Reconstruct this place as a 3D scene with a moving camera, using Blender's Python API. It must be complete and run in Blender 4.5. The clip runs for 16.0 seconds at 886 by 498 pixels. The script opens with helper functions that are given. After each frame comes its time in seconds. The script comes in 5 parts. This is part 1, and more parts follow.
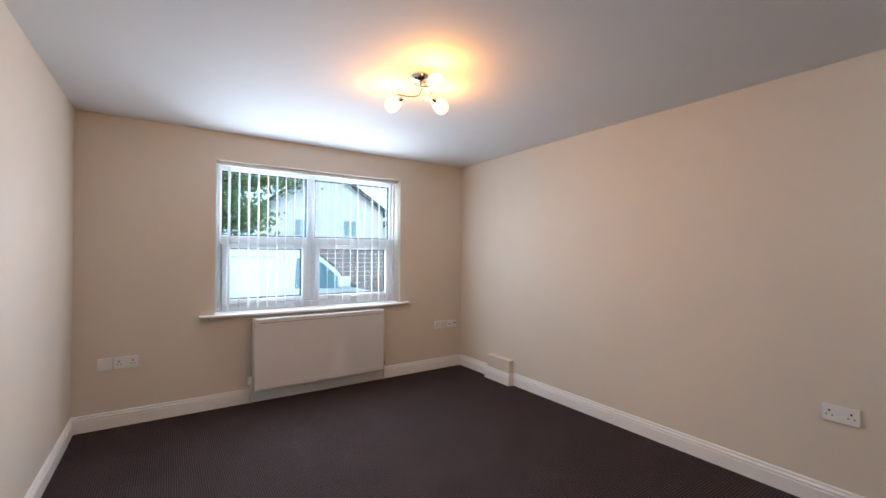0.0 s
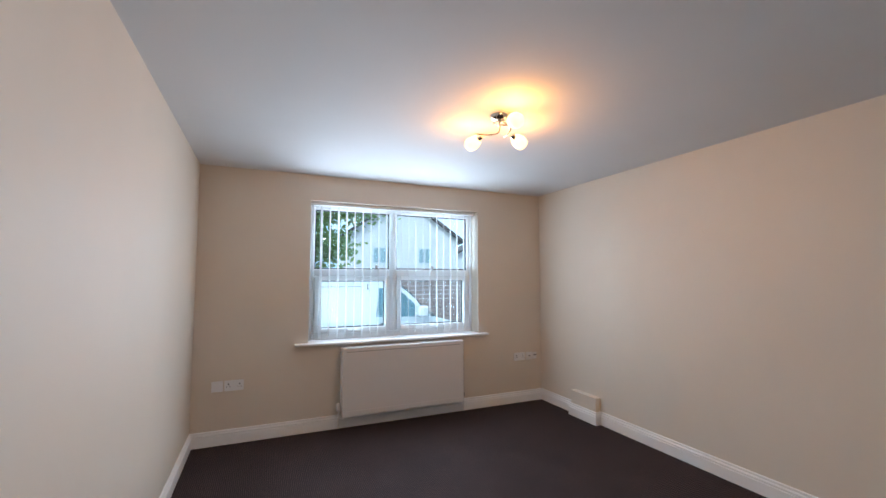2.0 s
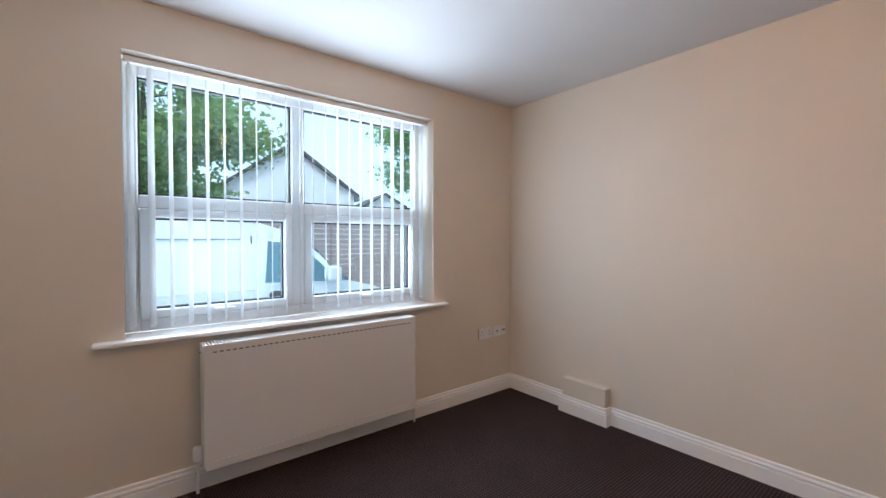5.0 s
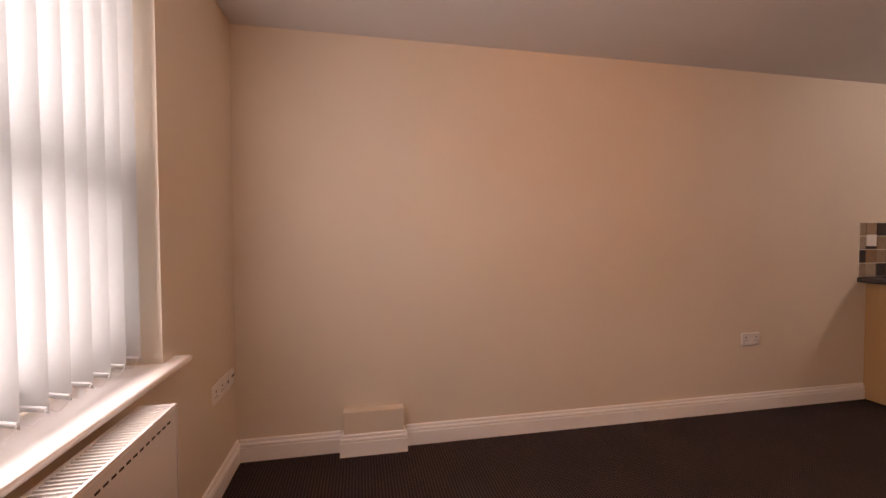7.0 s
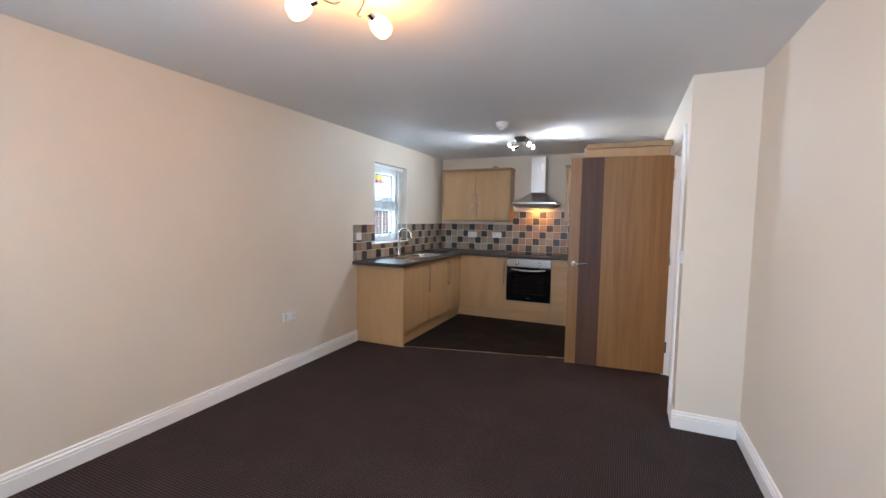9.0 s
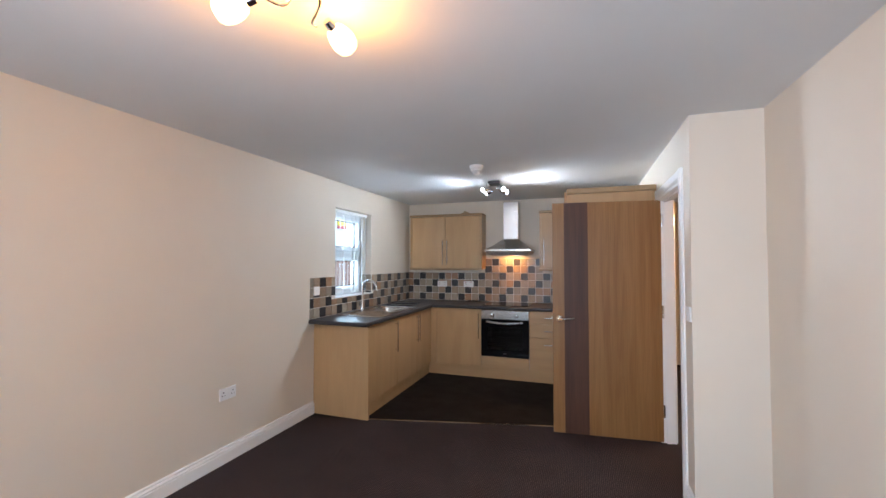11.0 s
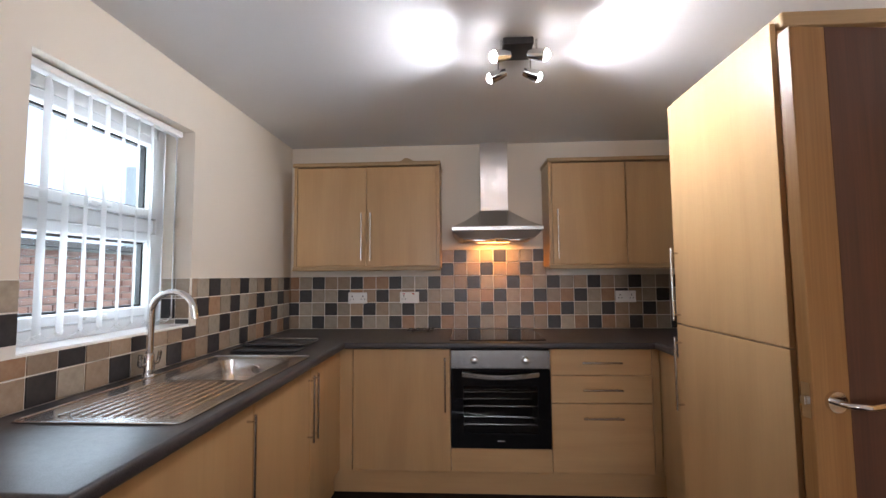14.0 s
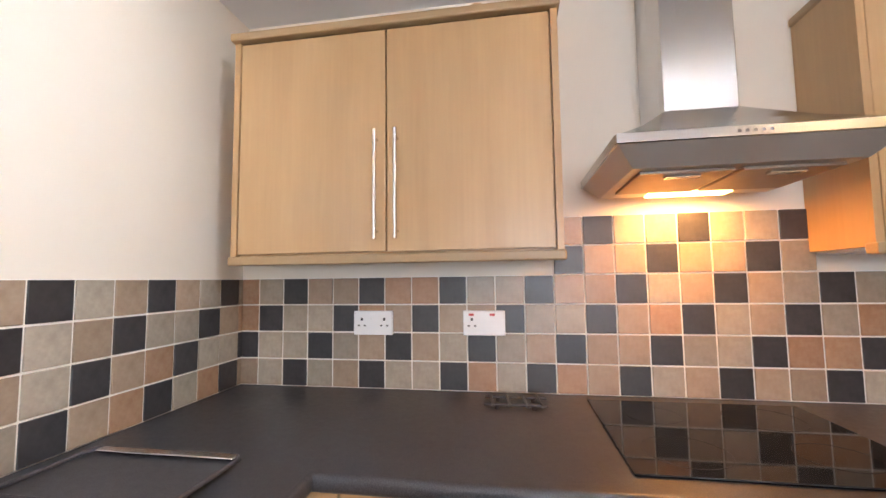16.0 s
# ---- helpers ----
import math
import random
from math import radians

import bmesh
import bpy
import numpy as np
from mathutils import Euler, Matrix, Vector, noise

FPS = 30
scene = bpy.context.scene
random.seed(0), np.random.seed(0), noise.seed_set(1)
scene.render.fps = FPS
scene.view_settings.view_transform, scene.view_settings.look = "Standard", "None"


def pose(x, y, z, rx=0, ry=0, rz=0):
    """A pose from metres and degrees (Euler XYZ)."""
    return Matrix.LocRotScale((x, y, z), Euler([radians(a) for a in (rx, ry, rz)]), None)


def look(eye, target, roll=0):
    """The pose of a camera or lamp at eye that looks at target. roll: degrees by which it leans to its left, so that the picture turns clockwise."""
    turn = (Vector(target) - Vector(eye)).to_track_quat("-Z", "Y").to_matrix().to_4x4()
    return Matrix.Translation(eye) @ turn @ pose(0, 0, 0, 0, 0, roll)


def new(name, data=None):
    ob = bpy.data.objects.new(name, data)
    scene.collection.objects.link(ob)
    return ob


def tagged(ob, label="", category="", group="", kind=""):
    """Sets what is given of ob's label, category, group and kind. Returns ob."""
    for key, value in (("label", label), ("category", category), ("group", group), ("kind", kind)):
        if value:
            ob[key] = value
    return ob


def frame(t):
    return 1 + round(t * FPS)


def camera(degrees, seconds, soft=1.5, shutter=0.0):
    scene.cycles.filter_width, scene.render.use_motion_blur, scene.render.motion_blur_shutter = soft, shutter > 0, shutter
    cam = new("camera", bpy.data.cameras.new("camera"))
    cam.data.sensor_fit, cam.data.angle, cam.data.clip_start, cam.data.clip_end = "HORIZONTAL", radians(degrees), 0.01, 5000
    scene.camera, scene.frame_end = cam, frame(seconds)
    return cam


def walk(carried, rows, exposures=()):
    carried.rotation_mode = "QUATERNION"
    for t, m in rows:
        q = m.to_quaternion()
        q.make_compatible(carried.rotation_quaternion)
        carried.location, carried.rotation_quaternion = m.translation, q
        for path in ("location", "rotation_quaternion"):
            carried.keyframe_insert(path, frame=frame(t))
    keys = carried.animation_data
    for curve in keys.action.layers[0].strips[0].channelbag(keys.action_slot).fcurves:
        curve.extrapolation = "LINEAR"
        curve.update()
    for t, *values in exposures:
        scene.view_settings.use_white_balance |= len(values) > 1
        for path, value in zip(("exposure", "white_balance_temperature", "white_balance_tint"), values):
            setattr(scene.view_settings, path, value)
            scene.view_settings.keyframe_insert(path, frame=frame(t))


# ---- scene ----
cam = camera(94.4, 16.0)

PATH = [
    (0, (-2.893, -3.927, 1.323), (-1.779, -2.266, 1.339), 0.4),
    (0.5, (-2.927, -3.911, 1.351), (-2.047, -2.116, 1.413), 0.4),
    (1, (-2.927, -3.947, 1.411), (-2.125, -2.124, 1.59), 0.1),
    (1.5, (-2.911, -3.978, 1.436), (-2.13, -2.148, 1.643), 0.2),
    (2, (-2.95, -3.932, 1.376), (-2.15, -2.104, 1.515), 0.0),
    (2.5, (-2.957, -3.874, 1.336), (-2.145, -2.047, 1.365), 0.2),
    (3, (-2.877, -3.874, 1.355), (-2.083, -2.039, 1.302), 0.2),
    (5.3, (-2.542, -2.0, 1.227), (-1.138, -0.576, 1.186), 0.2),
    (5.5, (-2.511, -1.785, 1.224), (-0.991, -0.485, 1.177), 0.4),
    (6, (-2.488, -1.345, 1.246), (-0.697, -0.455, 1.192), 0.3),
    (6.5, (-2.427, -0.975, 1.254), (-0.454, -0.659, 1.182), 0.2),
    (7, (-2.359, -0.664, 1.217), (-0.399, -1.057, 1.154), -0.1),
    (7.5, (-2.447, -0.552, 1.262), (-0.768, -1.634, 1.166), 0.5),
    (8, (-2.648, -0.553, 1.283), (-1.379, -2.095, 1.174), 0.5),
    (8.5, (-2.729, -0.555, 1.292), (-1.779, -2.31, 1.16), 0.8),
    (9, (-2.736, -0.55, 1.398), (-1.926, -2.373, 1.247), 0.8),
    (9.5, (-2.77, -0.55, 1.495), (-2.013, -2.399, 1.404), 0.7),
    (12, (-2.02, -1.583, 1.393), (-1.508, -3.513, 1.502), -0.4),
    (12.5, (-1.738, -2.012, 1.35), (-1.332, -3.967, 1.473), -0.5),
    (13, (-1.582, -2.484, 1.347), (-1.289, -4.459, 1.47), -0.5),
    (13.5, (-1.467, -2.977, 1.325), (-1.278, -4.964, 1.45), -0.7),
    (14, (-1.358, -3.504, 1.312), (-1.254, -5.497, 1.442), -0.5),
    (14.5, (-1.308, -4.001, 1.294), (-1.271, -5.995, 1.443), -0.7),
    (15, (-1.234, -4.496, 1.28), (-1.197, -6.49, 1.437), -0.7),
    (15.5, (-1.176, -4.894, 1.28), (-1.068, -6.886, 1.421), -0.5),
    (16, (-1.029, -5.192, 1.299), (-0.708, -7.16, 1.449), -0.7),
]
walk(cam, [(t, look(eye, target, roll)) for t, eye, target, roll in PATH],
     [(0, 0.28, 6300, 13), (1.5, 0.13, 6050, 11), (3.0, 0.15, 6000, 10), (5.5, 0.08, 6350, 15), (6.0, -0.1, 7900, 29), (6.5, -0.3, 9000, 37), (7.0, -0.3, 10000, 43),
      (7.5, 0.02, 10000, 38), (8.0, 0.3, 7100, 17), (8.5, 0.5, 6150, 10), (9.0, 0.65, 6000, 10), (12.0, 0.7, 5900, 11), (13.0, 0.8, 5850, 12), (13.5, 0.7, 6200, 14),
      (14.0, 0.5, 6750, 18), (14.5, 0.45, 7250, 22), (15.0, 0.85, 7700, 26), (15.5, 1.4, 6900, 20), (16.0, 1.8, 6400, 15)])

# ---- world, sun, lamps ----
world = bpy.data.worlds.new("world")
scene.world = world
world.use_nodes = True
_n = world.node_tree
_bg = _n.nodes["Background"]
_sky = _n.nodes.new("ShaderNodeTexSky")
_sky.sky_type, _sky.sun_disc = "NISHITA", False
_sky.sun_elevation, _sky.sun_rotation = radians(48), radians(228)
_sky.dust_density = 4.0
_mixw = _n.nodes.new("ShaderNodeMixRGB")
_mixw.inputs[0].default_value = 0.7
_mixw.inputs[2].default_value = (8.6, 10.6, 12.6, 1)   # even cloud cover
_n.links.new(_sky.outputs[0], _mixw.inputs[1])
_n.links.new(_mixw.outputs[0], _bg.inputs[0])
_bg.inputs[1].default_value = 0.16


def lamp(name, kind, where, power, colour, size=0.1, size_y=None, turn=(0, 0, 0)):
    d = bpy.data.lights.new(name, kind)
    d.energy, d.color = power, colour
    if kind == "AREA":
        d.shape, d.size, d.size_y = "RECTANGLE", size, size_y or size
    elif kind == "SUN":
        d.angle = size
    else:
        d.shadow_soft_size = size
        if kind == "SPOT":
            d.spot_size, d.spot_blend = radians(size_y), 0.7
    ob = new(name, d)
    ob.matrix_world = pose(*where, *turn)
    return ob


lamp("sun_light", "SUN", (0, -6, 12), 1.8, (1.0, 0.97, 0.92), radians(14), turn=(42, 0, -48))
# sky light through the two window openings
lamp("window_daylight", "AREA", (-1.69, 0.275, 1.44), 58, (0.78, 0.89, 1.0), 1.7, 1.25, turn=(-90, 0, 0))
lamp("window_daylight_inner", "AREA", (-1.69, 0.012, 1.44), 18, (0.80, 0.90, 1.0), 1.7, 1.25, turn=(-90, 0, 0))
lamp("kitchen_daylight", "AREA", (0.275, -5.085, 1.56), 16, (0.82, 0.91, 1.0), 0.72, 0.9, turn=(0, 90, 0))

# ---- materials ----


class Mat:
    """A node material with a Principled shader and small helpers."""

    def __init__(self, name, colour, rough=0.5, metal=0.0, **extra):
        self.m = bpy.data.materials.new(name)
        self.m.use_nodes = True
        self.t = self.m.node_tree
        self.b = self.t.nodes["Principled BSDF"]
        self.b.inputs["Base Color"].default_value = (*colour, 1)
        self.b.inputs["Roughness"].default_value = rough
        self.b.inputs["Metallic"].default_value = metal
        for k, v in extra.items():
            self.b.inputs[k.replace("_", " ")].default_value = v
        self.colour = colour
        self.co = None

    def node(self, kind, **props):
        n = self.t.nodes.new(kind)
        for k, v in props.items():
            if k == "operation":
                n.operation = v
            elif k == "blend":
                n.blend_type = v
            else:
                n.inputs[k].default_value = v
        return n

    def coords(self, scale=(1, 1, 1), turn=(0, 0, 0)):
        g = self.node("ShaderNodeTexCoord")
        mp = self.node("ShaderNodeMapping")
        mp.inputs["Scale"].default_value = scale
        mp.inputs["Rotation"].default_value = turn
        self.t.links.new(g.outputs["Object"], mp.inputs["Vector"])
        return mp.outputs[0]

    def noise(self, scale, detail=3, stretch=(1, 1, 1), distortion=0.0):
        n = self.node("ShaderNodeTexNoise")
        n.inputs["Scale"].default_value = scale
        n.inputs["Detail"].default_value = detail
        n.inputs["Distortion"].default_value = distortion
        self.t.links.new(self.coords(stretch), n.inputs["Vector"])
        return n.outputs["Fac"]

    def ramp(self, fac, stops):
        r = self.node("ShaderNodeValToRGB")
        e = r.color_ramp.elements
        while len(e) < len(stops):
            e.new(0.5)
        for el, (p, c) in zip(e, stops):
            el.position, el.color = p, (*c, 1)
        self.t.links.new(fac, r.inputs[0])
        return r.outputs[0]

    def mix(self, fac, a, b, blend="MIX"):
        n = self.node("ShaderNodeMixRGB", blend=blend)
        for i, v in ((0, fac), (1, a), (2, b)):
            if isinstance(v, (int, float)):
                n.inputs[i].default_value = v
            elif isinstance(v, tuple):
                n.inputs[i].default_value = (*v, 1)
            else:
                self.t.links.new(v, n.inputs[i])
        return n.outputs[0]

    def base(self, out):
        self.t.links.new(out, self.b.inputs["Base Color"])
        return self

    def rough(self, fac, lo, hi):
        n = self.node("ShaderNodeMapRange")
        n.inputs[3].default_value, n.inputs[4].default_value = lo, hi
        self.t.links.new(fac, n.inputs[0])
        self.t.links.new(n.outputs[0], self.b.inputs["Roughness"])
        return self

    def bump(self, fac, strength=0.2, dist=0.002):
        n = self.node("ShaderNodeBump", Strength=strength, Distance=dist)
        self.t.links.new(fac, n.inputs["Height"])
        if self.b.inputs["Normal"].is_linked:
            self.t.links.new(self.b.inputs["Normal"].links[0].from_socket, n.inputs["Normal"])
        self.t.links.new(n.outputs[0], self.b.inputs["Normal"])
        return self

    def vary(self, amount=0.15):
        """Tone that differs from one object to the next."""
        src = self.b.inputs["Base Color"]
        info = self.node("ShaderNodeObjectInfo")
        mr = self.node("ShaderNodeMapRange")
        mr.inputs[3].default_value, mr.inputs[4].default_value = 1 - amount, 1 + amount
        self.t.links.new(info.outputs["Random"], mr.inputs[0])
        n = self.node("ShaderNodeHueSaturation")
        self.t.links.new(mr.outputs[0], n.inputs["Value"])
        if src.is_linked:
            self.t.links.new(src.links[0].from_socket, n.inputs["Color"])
        else:
            n.inputs["Color"].default_value = src.default_value
        self.t.links.new(n.outputs[0], src)
        return self


def shade(c, k):
    return tuple(min(1, v * k) for v in c)


def paint(name, colour, rough=0.6, var=0.06, bump=0.08):
    m = Mat(name, colour, rough)
    big, fine = m.noise(1.3, 4), m.noise(140, 2)
    m.base(m.ramp(big, [(0.3, shade(colour, 1 - var)), (0.7, shade(colour, 1 + var * 0.5))]))
    m.rough(big, rough - 0.06, rough + 0.06).bump(fine, bump, 0.001)
    return m.m


def wood(name, light, dark, axis, rough=0.4, ring=1.0, fine=1.0, streak=0.45):
    """Veneer with the grain along axis (0 x, 1 y, 2 z)."""
    m = Mat(name, light, rough)
    s = [14.0 * ring] * 3
    s[axis] = 0.9
    f = [160.0 * fine] * 3
    f[axis] = 4.0
    a, b = m.noise(1.0, 3, s, 0.8), m.noise(1.0, 2, f)
    m.base(m.mix(streak, m.ramp(a, [(0.32, dark), (0.62, light)]), m.ramp(b, [(0.3, dark), (0.7, light)])))
    m.rough(b, rough - 0.06, rough + 0.08).bump(b, 0.05, 0.0008)
    return m.m


def metal(name, colour, rough, axis=None):
    m = Mat(name, colour, rough, 1.0)
    if axis is not None:
        s = [300.0 if i != axis else 2.0 for i in range(3)]
        f = m.noise(1.0, 2, s)
        m.rough(f, rough - 0.05, rough + 0.07).bump(f, 0.02, 0.0002)
    else:
        m.rough(m.noise(30, 3), max(0.02, rough - 0.05), rough + 0.06)
    return m.m


M = {}
M["wall"] = paint("cream_wall_paint", (0.765, 0.69, 0.59), 0.62, 0.04)
M["hall"] = paint("hall_wall_paint", (0.78, 0.68, 0.54), 0.62, 0.04)
M["ceiling"] = paint("ceiling_paint", (0.76, 0.76, 0.77), 0.75, 0.03)
M["white"] = paint("white_gloss_paint", (0.93, 0.92, 0.91), 0.3, 0.03, 0.03)
M["upvc"] = paint("white_upvc", (0.84, 0.85, 0.86), 0.25, 0.02, 0.01)
M["plastic"] = paint("white_plastic", (0.86, 0.86, 0.86), 0.35, 0.02, 0.01)
M["enamel"] = paint("radiator_enamel", (0.80, 0.79, 0.78), 0.3, 0.02, 0.02)
M["maple_z"] = wood("maple_laminate", (0.54, 0.345, 0.172), (0.46, 0.288, 0.138), 2, 0.32, 0.5, 0.6, 0.3)
M["maple_x"] = wood("maple_laminate_level", (0.54, 0.345, 0.172), (0.46, 0.288, 0.138), 0, 0.36, 0.5, 0.6, 0.3)
M["maple_edge"] = wood("maple_trim", (0.42, 0.285, 0.15), (0.35, 0.23, 0.115), 0, 0.4, 0.7)
M["oak"] = wood("oak_veneer", (0.33, 0.175, 0.062), (0.22, 0.105, 0.034), 2, 0.4, 1.3, 1.2)
M["walnut"] = wood("walnut_veneer", (0.10, 0.040, 0.022), (0.05, 0.019, 0.011), 2, 0.5, 1.4, 1.2)
M["steel"] = metal("brushed_steel", (0.55, 0.54, 0.53), 0.22, 0)
M["steel_z"] = metal("brushed_steel_upright", (0.60, 0.59, 0.58), 0.24, 2)
M["hood_under"] = Mat("satin_hood_steel", (0.52, 0.48, 0.44), 0.45, 0.5).m
M["filter"] = metal("grease_filter_mesh", (0.30, 0.26, 0.22), 0.5)
M["cavity"] = Mat("grey_oven_enamel", (0.10, 0.095, 0.09), 0.35).m
M["ring"] = Mat("faint_ring_print", (0.035, 0.035, 0.036), 0.2).m
M["chrome"] = metal("chrome", (0.75, 0.74, 0.73), 0.1)
M["dark_metal"] = metal("dark_metal", (0.12, 0.11, 0.11), 0.35)
M["black"] = Mat("black_enamel", (0.012, 0.012, 0.013), 0.25).m
M["rubber"] = Mat("black_rubber", (0.02, 0.02, 0.02), 0.7).m
M["red"] = Mat("red_plastic", (0.5, 0.03, 0.03), 0.4).m
M["hobglass"] = Mat("black_glass", (0.006, 0.006, 0.007), 0.05, Specular_IOR_Level=0.3).m
M["mark"] = Mat("grey_print", (0.25, 0.25, 0.26), 0.4).m
M["slot"] = Mat("dark_slot", (0.03, 0.03, 0.03), 0.8).m

_m = Mat("worktop_laminate", (0.035, 0.034, 0.037), 0.38)
_f = _m.noise(420, 2)
_m.base(_m.ramp(_f, [(0.35, (0.030, 0.029, 0.033)), (0.75, (0.075, 0.073, 0.08))])).rough(_m.noise(60, 3), 0.3, 0.45).bump(_f, 0.1, 0.0005)
M["worktop"] = _m.m

_m = Mat("dark_carpet", (0.04, 0.024, 0.024), 0.95)


def ribs(m, sx, sy):
    w = m.node("ShaderNodeTexWave")
    w.bands_direction = "X"
    w.inputs["Scale"].default_value = sx
    w.inputs["Distortion"].default_value = 0.6
    w.inputs["Detail"].default_value = 1.0
    m.t.links.new(m.coords(), w.inputs["Vector"])
    v = m.node("ShaderNodeTexWave")
    v.bands_direction = "Y"
    v.inputs["Scale"].default_value = sy
    v.inputs["Distortion"].default_value = 0.6
    m.t.links.new(m.coords(), v.inputs["Vector"])
    return m.mix(1.0, w.outputs["Fac"], v.outputs["Fac"], "MULTIPLY")


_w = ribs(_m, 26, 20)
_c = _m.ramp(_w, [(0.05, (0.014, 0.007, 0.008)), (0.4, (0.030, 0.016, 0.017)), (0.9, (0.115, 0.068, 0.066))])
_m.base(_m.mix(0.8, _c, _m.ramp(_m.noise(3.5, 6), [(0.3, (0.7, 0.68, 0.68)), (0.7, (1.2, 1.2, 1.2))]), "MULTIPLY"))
_m.bump(_w, 0.8, 0.004).bump(_m.noise(700, 2), 0.5, 0.002)
M["carpet"] = _m.m
_m = Mat("dark_vinyl", (0.016, 0.013, 0.013), 0.6, Specular_IOR_Level=0.12)
_m.base(_m.ramp(_m.noise(9, 5), [(0.3, (0.006, 0.0045, 0.0045)), (0.7, (0.012, 0.009, 0.009))])).rough(_m.noise(5, 3), 0.5, 0.7).bump(_m.noise(250, 2), 0.15, 0.001)
M["vinyl"] = _m.m


def tile_mat(name, a, b, rough=0.35):
    m = Mat(name, a, rough)
    m.base(m.mix(0.5, m.ramp(m.noise(18, 5), [(0.3, a), (0.7, b)]), m.ramp(m.noise(70, 3), [(0.3, a), (0.75, b)])))
    m.rough(m.noise(30, 3), rough - 0.1, rough + 0.12).bump(m.noise(45, 3), 0.15, 0.001)
    return m.vary(0.16).m


M["tile_dark"] = tile_mat("charcoal_tile", (0.028, 0.027, 0.030), (0.05, 0.048, 0.05))
M["tile_tan"] = tile_mat("tan_tile", (0.29, 0.205, 0.14), (0.38, 0.285, 0.205))
M["tile_grey"] = tile_mat("beige_tile", (0.29, 0.245, 0.19), (0.40, 0.34, 0.27))
M["tile_rust"] = tile_mat("rust_tile", (0.31, 0.17, 0.095), (0.40, 0.255, 0.16))
M["grout"] = paint("pale_grout", (0.84, 0.80, 0.73), 0.85, 0.08)

_m = Mat("blind_fabric", (0.74, 0.74, 0.73), 0.8)
_m.bump(_m.noise(500, 2), 0.2, 0.0005)
_tr = _m.node("ShaderNodeBsdfTranslucent")
_tr.inputs[0].default_value = (0.70, 0.71, 0.72, 1)
_mx = _m.node("ShaderNodeMixShader")
_mx.inputs[0].default_value = 0.5
_m.t.links.new(_m.b.outputs[0], _mx.inputs[1])
_m.t.links.new(_tr.outputs[0], _mx.inputs[2])
_m.t.links.new(_mx.outputs[0], _m.t.nodes["Material Output"].inputs[0])
M["fabric"] = _m.m


def glass(name, tint=(1, 1, 1), gloss=0.1, rough=0.0):
    m = Mat(name, tint, rough)
    tp = m.node("ShaderNodeBsdfTransparent")
    tp.inputs[0].default_value = (*tint, 1)
    gl = m.node("ShaderNodeBsdfGlossy")
    gl.inputs["Roughness"].default_value = 0.01
    fr = m.node("ShaderNodeLayerWeight")
    fr.inputs["Blend"].default_value = 0.5
    pw = m.node("ShaderNodeMath", operation="POWER")
    pw.inputs[1].default_value = 5.0
    mr = m.node("ShaderNodeMapRange")
    mr.inputs[3].default_value, mr.inputs[4].default_value = 0.045, 0.8
    m.t.links.new(fr.outputs["Facing"], pw.inputs[0])
    m.t.links.new(pw.outputs[0], mr.inputs[0])
    mx = m.node("ShaderNodeMixShader")
    m.t.links.new(mr.outputs[0], mx.inputs[0])
    m.t.links.new(tp.outputs[0], mx.inputs[1])
    m.t.links.new(gl.outputs[0], mx.inputs[2])
    m.t.links.new(mx.outputs[0], m.t.nodes["Material Output"].inputs[0])
    return m.m


M["glass"] = glass("window_glass", (0.87, 0.96, 0.99))
M["ovenglass"] = glass("smoked_oven_glass", (0.46, 0.45, 0.44))
M["carglass"] = glass("tinted_van_glass", (0.62, 0.76, 0.80))


def glow(name, colour, strength, base=(0.9, 0.88, 0.84)):
    m = Mat(name, base, 0.4)
    m.b.inputs["Emission Color"].default_value = (*colour, 1)
    m.b.inputs["Emission Strength"].default_value = strength
    return m.m


M["shade_glow"] = glow("lit_frosted_glass", (1.0, 0.66, 0.25), 2.3)
M["spot_glow"] = glow("lit_spot_bulb", (0.93, 0.97, 1.0), 40.0)
M["hood_glow"] = glow("lit_hood_lamp", (1.0, 0.48, 0.14), 6.0)
M["hall_glow"] = glow("lit_woven_shade", (1.0, 0.38, 0.08), 1.3, (0.8, 0.55, 0.25))

# outdoors
M["van"] = Mat("white_van_paint", (0.78, 0.80, 0.82), 0.2, 0.0, Coat_Weight=0.5).m
M["asphalt"] = paint("asphalt", (0.06, 0.06, 0.062), 0.9, 0.2, 0.6)
M["render"] = paint("pale_render", (0.88, 0.86, 0.84), 0.85, 0.08, 0.3)
M["roof"] = paint("dark_roof_tile", (0.10, 0.085, 0.08), 0.8, 0.25, 0.5)
M["bark"] = paint("bark", (0.13, 0.10, 0.075), 0.9, 0.3, 0.8)
M["fence"] = wood("weathered_fence", (0.40, 0.30, 0.28), (0.29, 0.21, 0.20), 0, 0.8)
_m = Mat("leaf", (0.10, 0.20, 0.05), 0.5)
_g = _m.node("ShaderNodeNewGeometry")
_m.base(_m.ramp(_g.outputs["Random Per Island"], [(0.0, (0.09, 0.19, 0.05)), (0.6, (0.18, 0.32, 0.10)), (1.0, (0.30, 0.42, 0.17))]))
_tl = _m.node("ShaderNodeBsdfTranslucent")
_tl.inputs[0].default_value = (0.40, 0.58, 0.20, 1)
_ml = _m.node("ShaderNodeMixShader")
_ml.inputs[0].default_value = 0.55
_m.t.links.new(_m.b.outputs[0], _ml.inputs[1])
_m.t.links.new(_tl.outputs[0], _ml.inputs[2])
_m.t.links.new(_ml.outputs[0], _m.t.nodes["Material Output"].inputs[0])
M["leaf"] = _m.m
_m = Mat("grass", (0.09, 0.15, 0.04), 0.9)
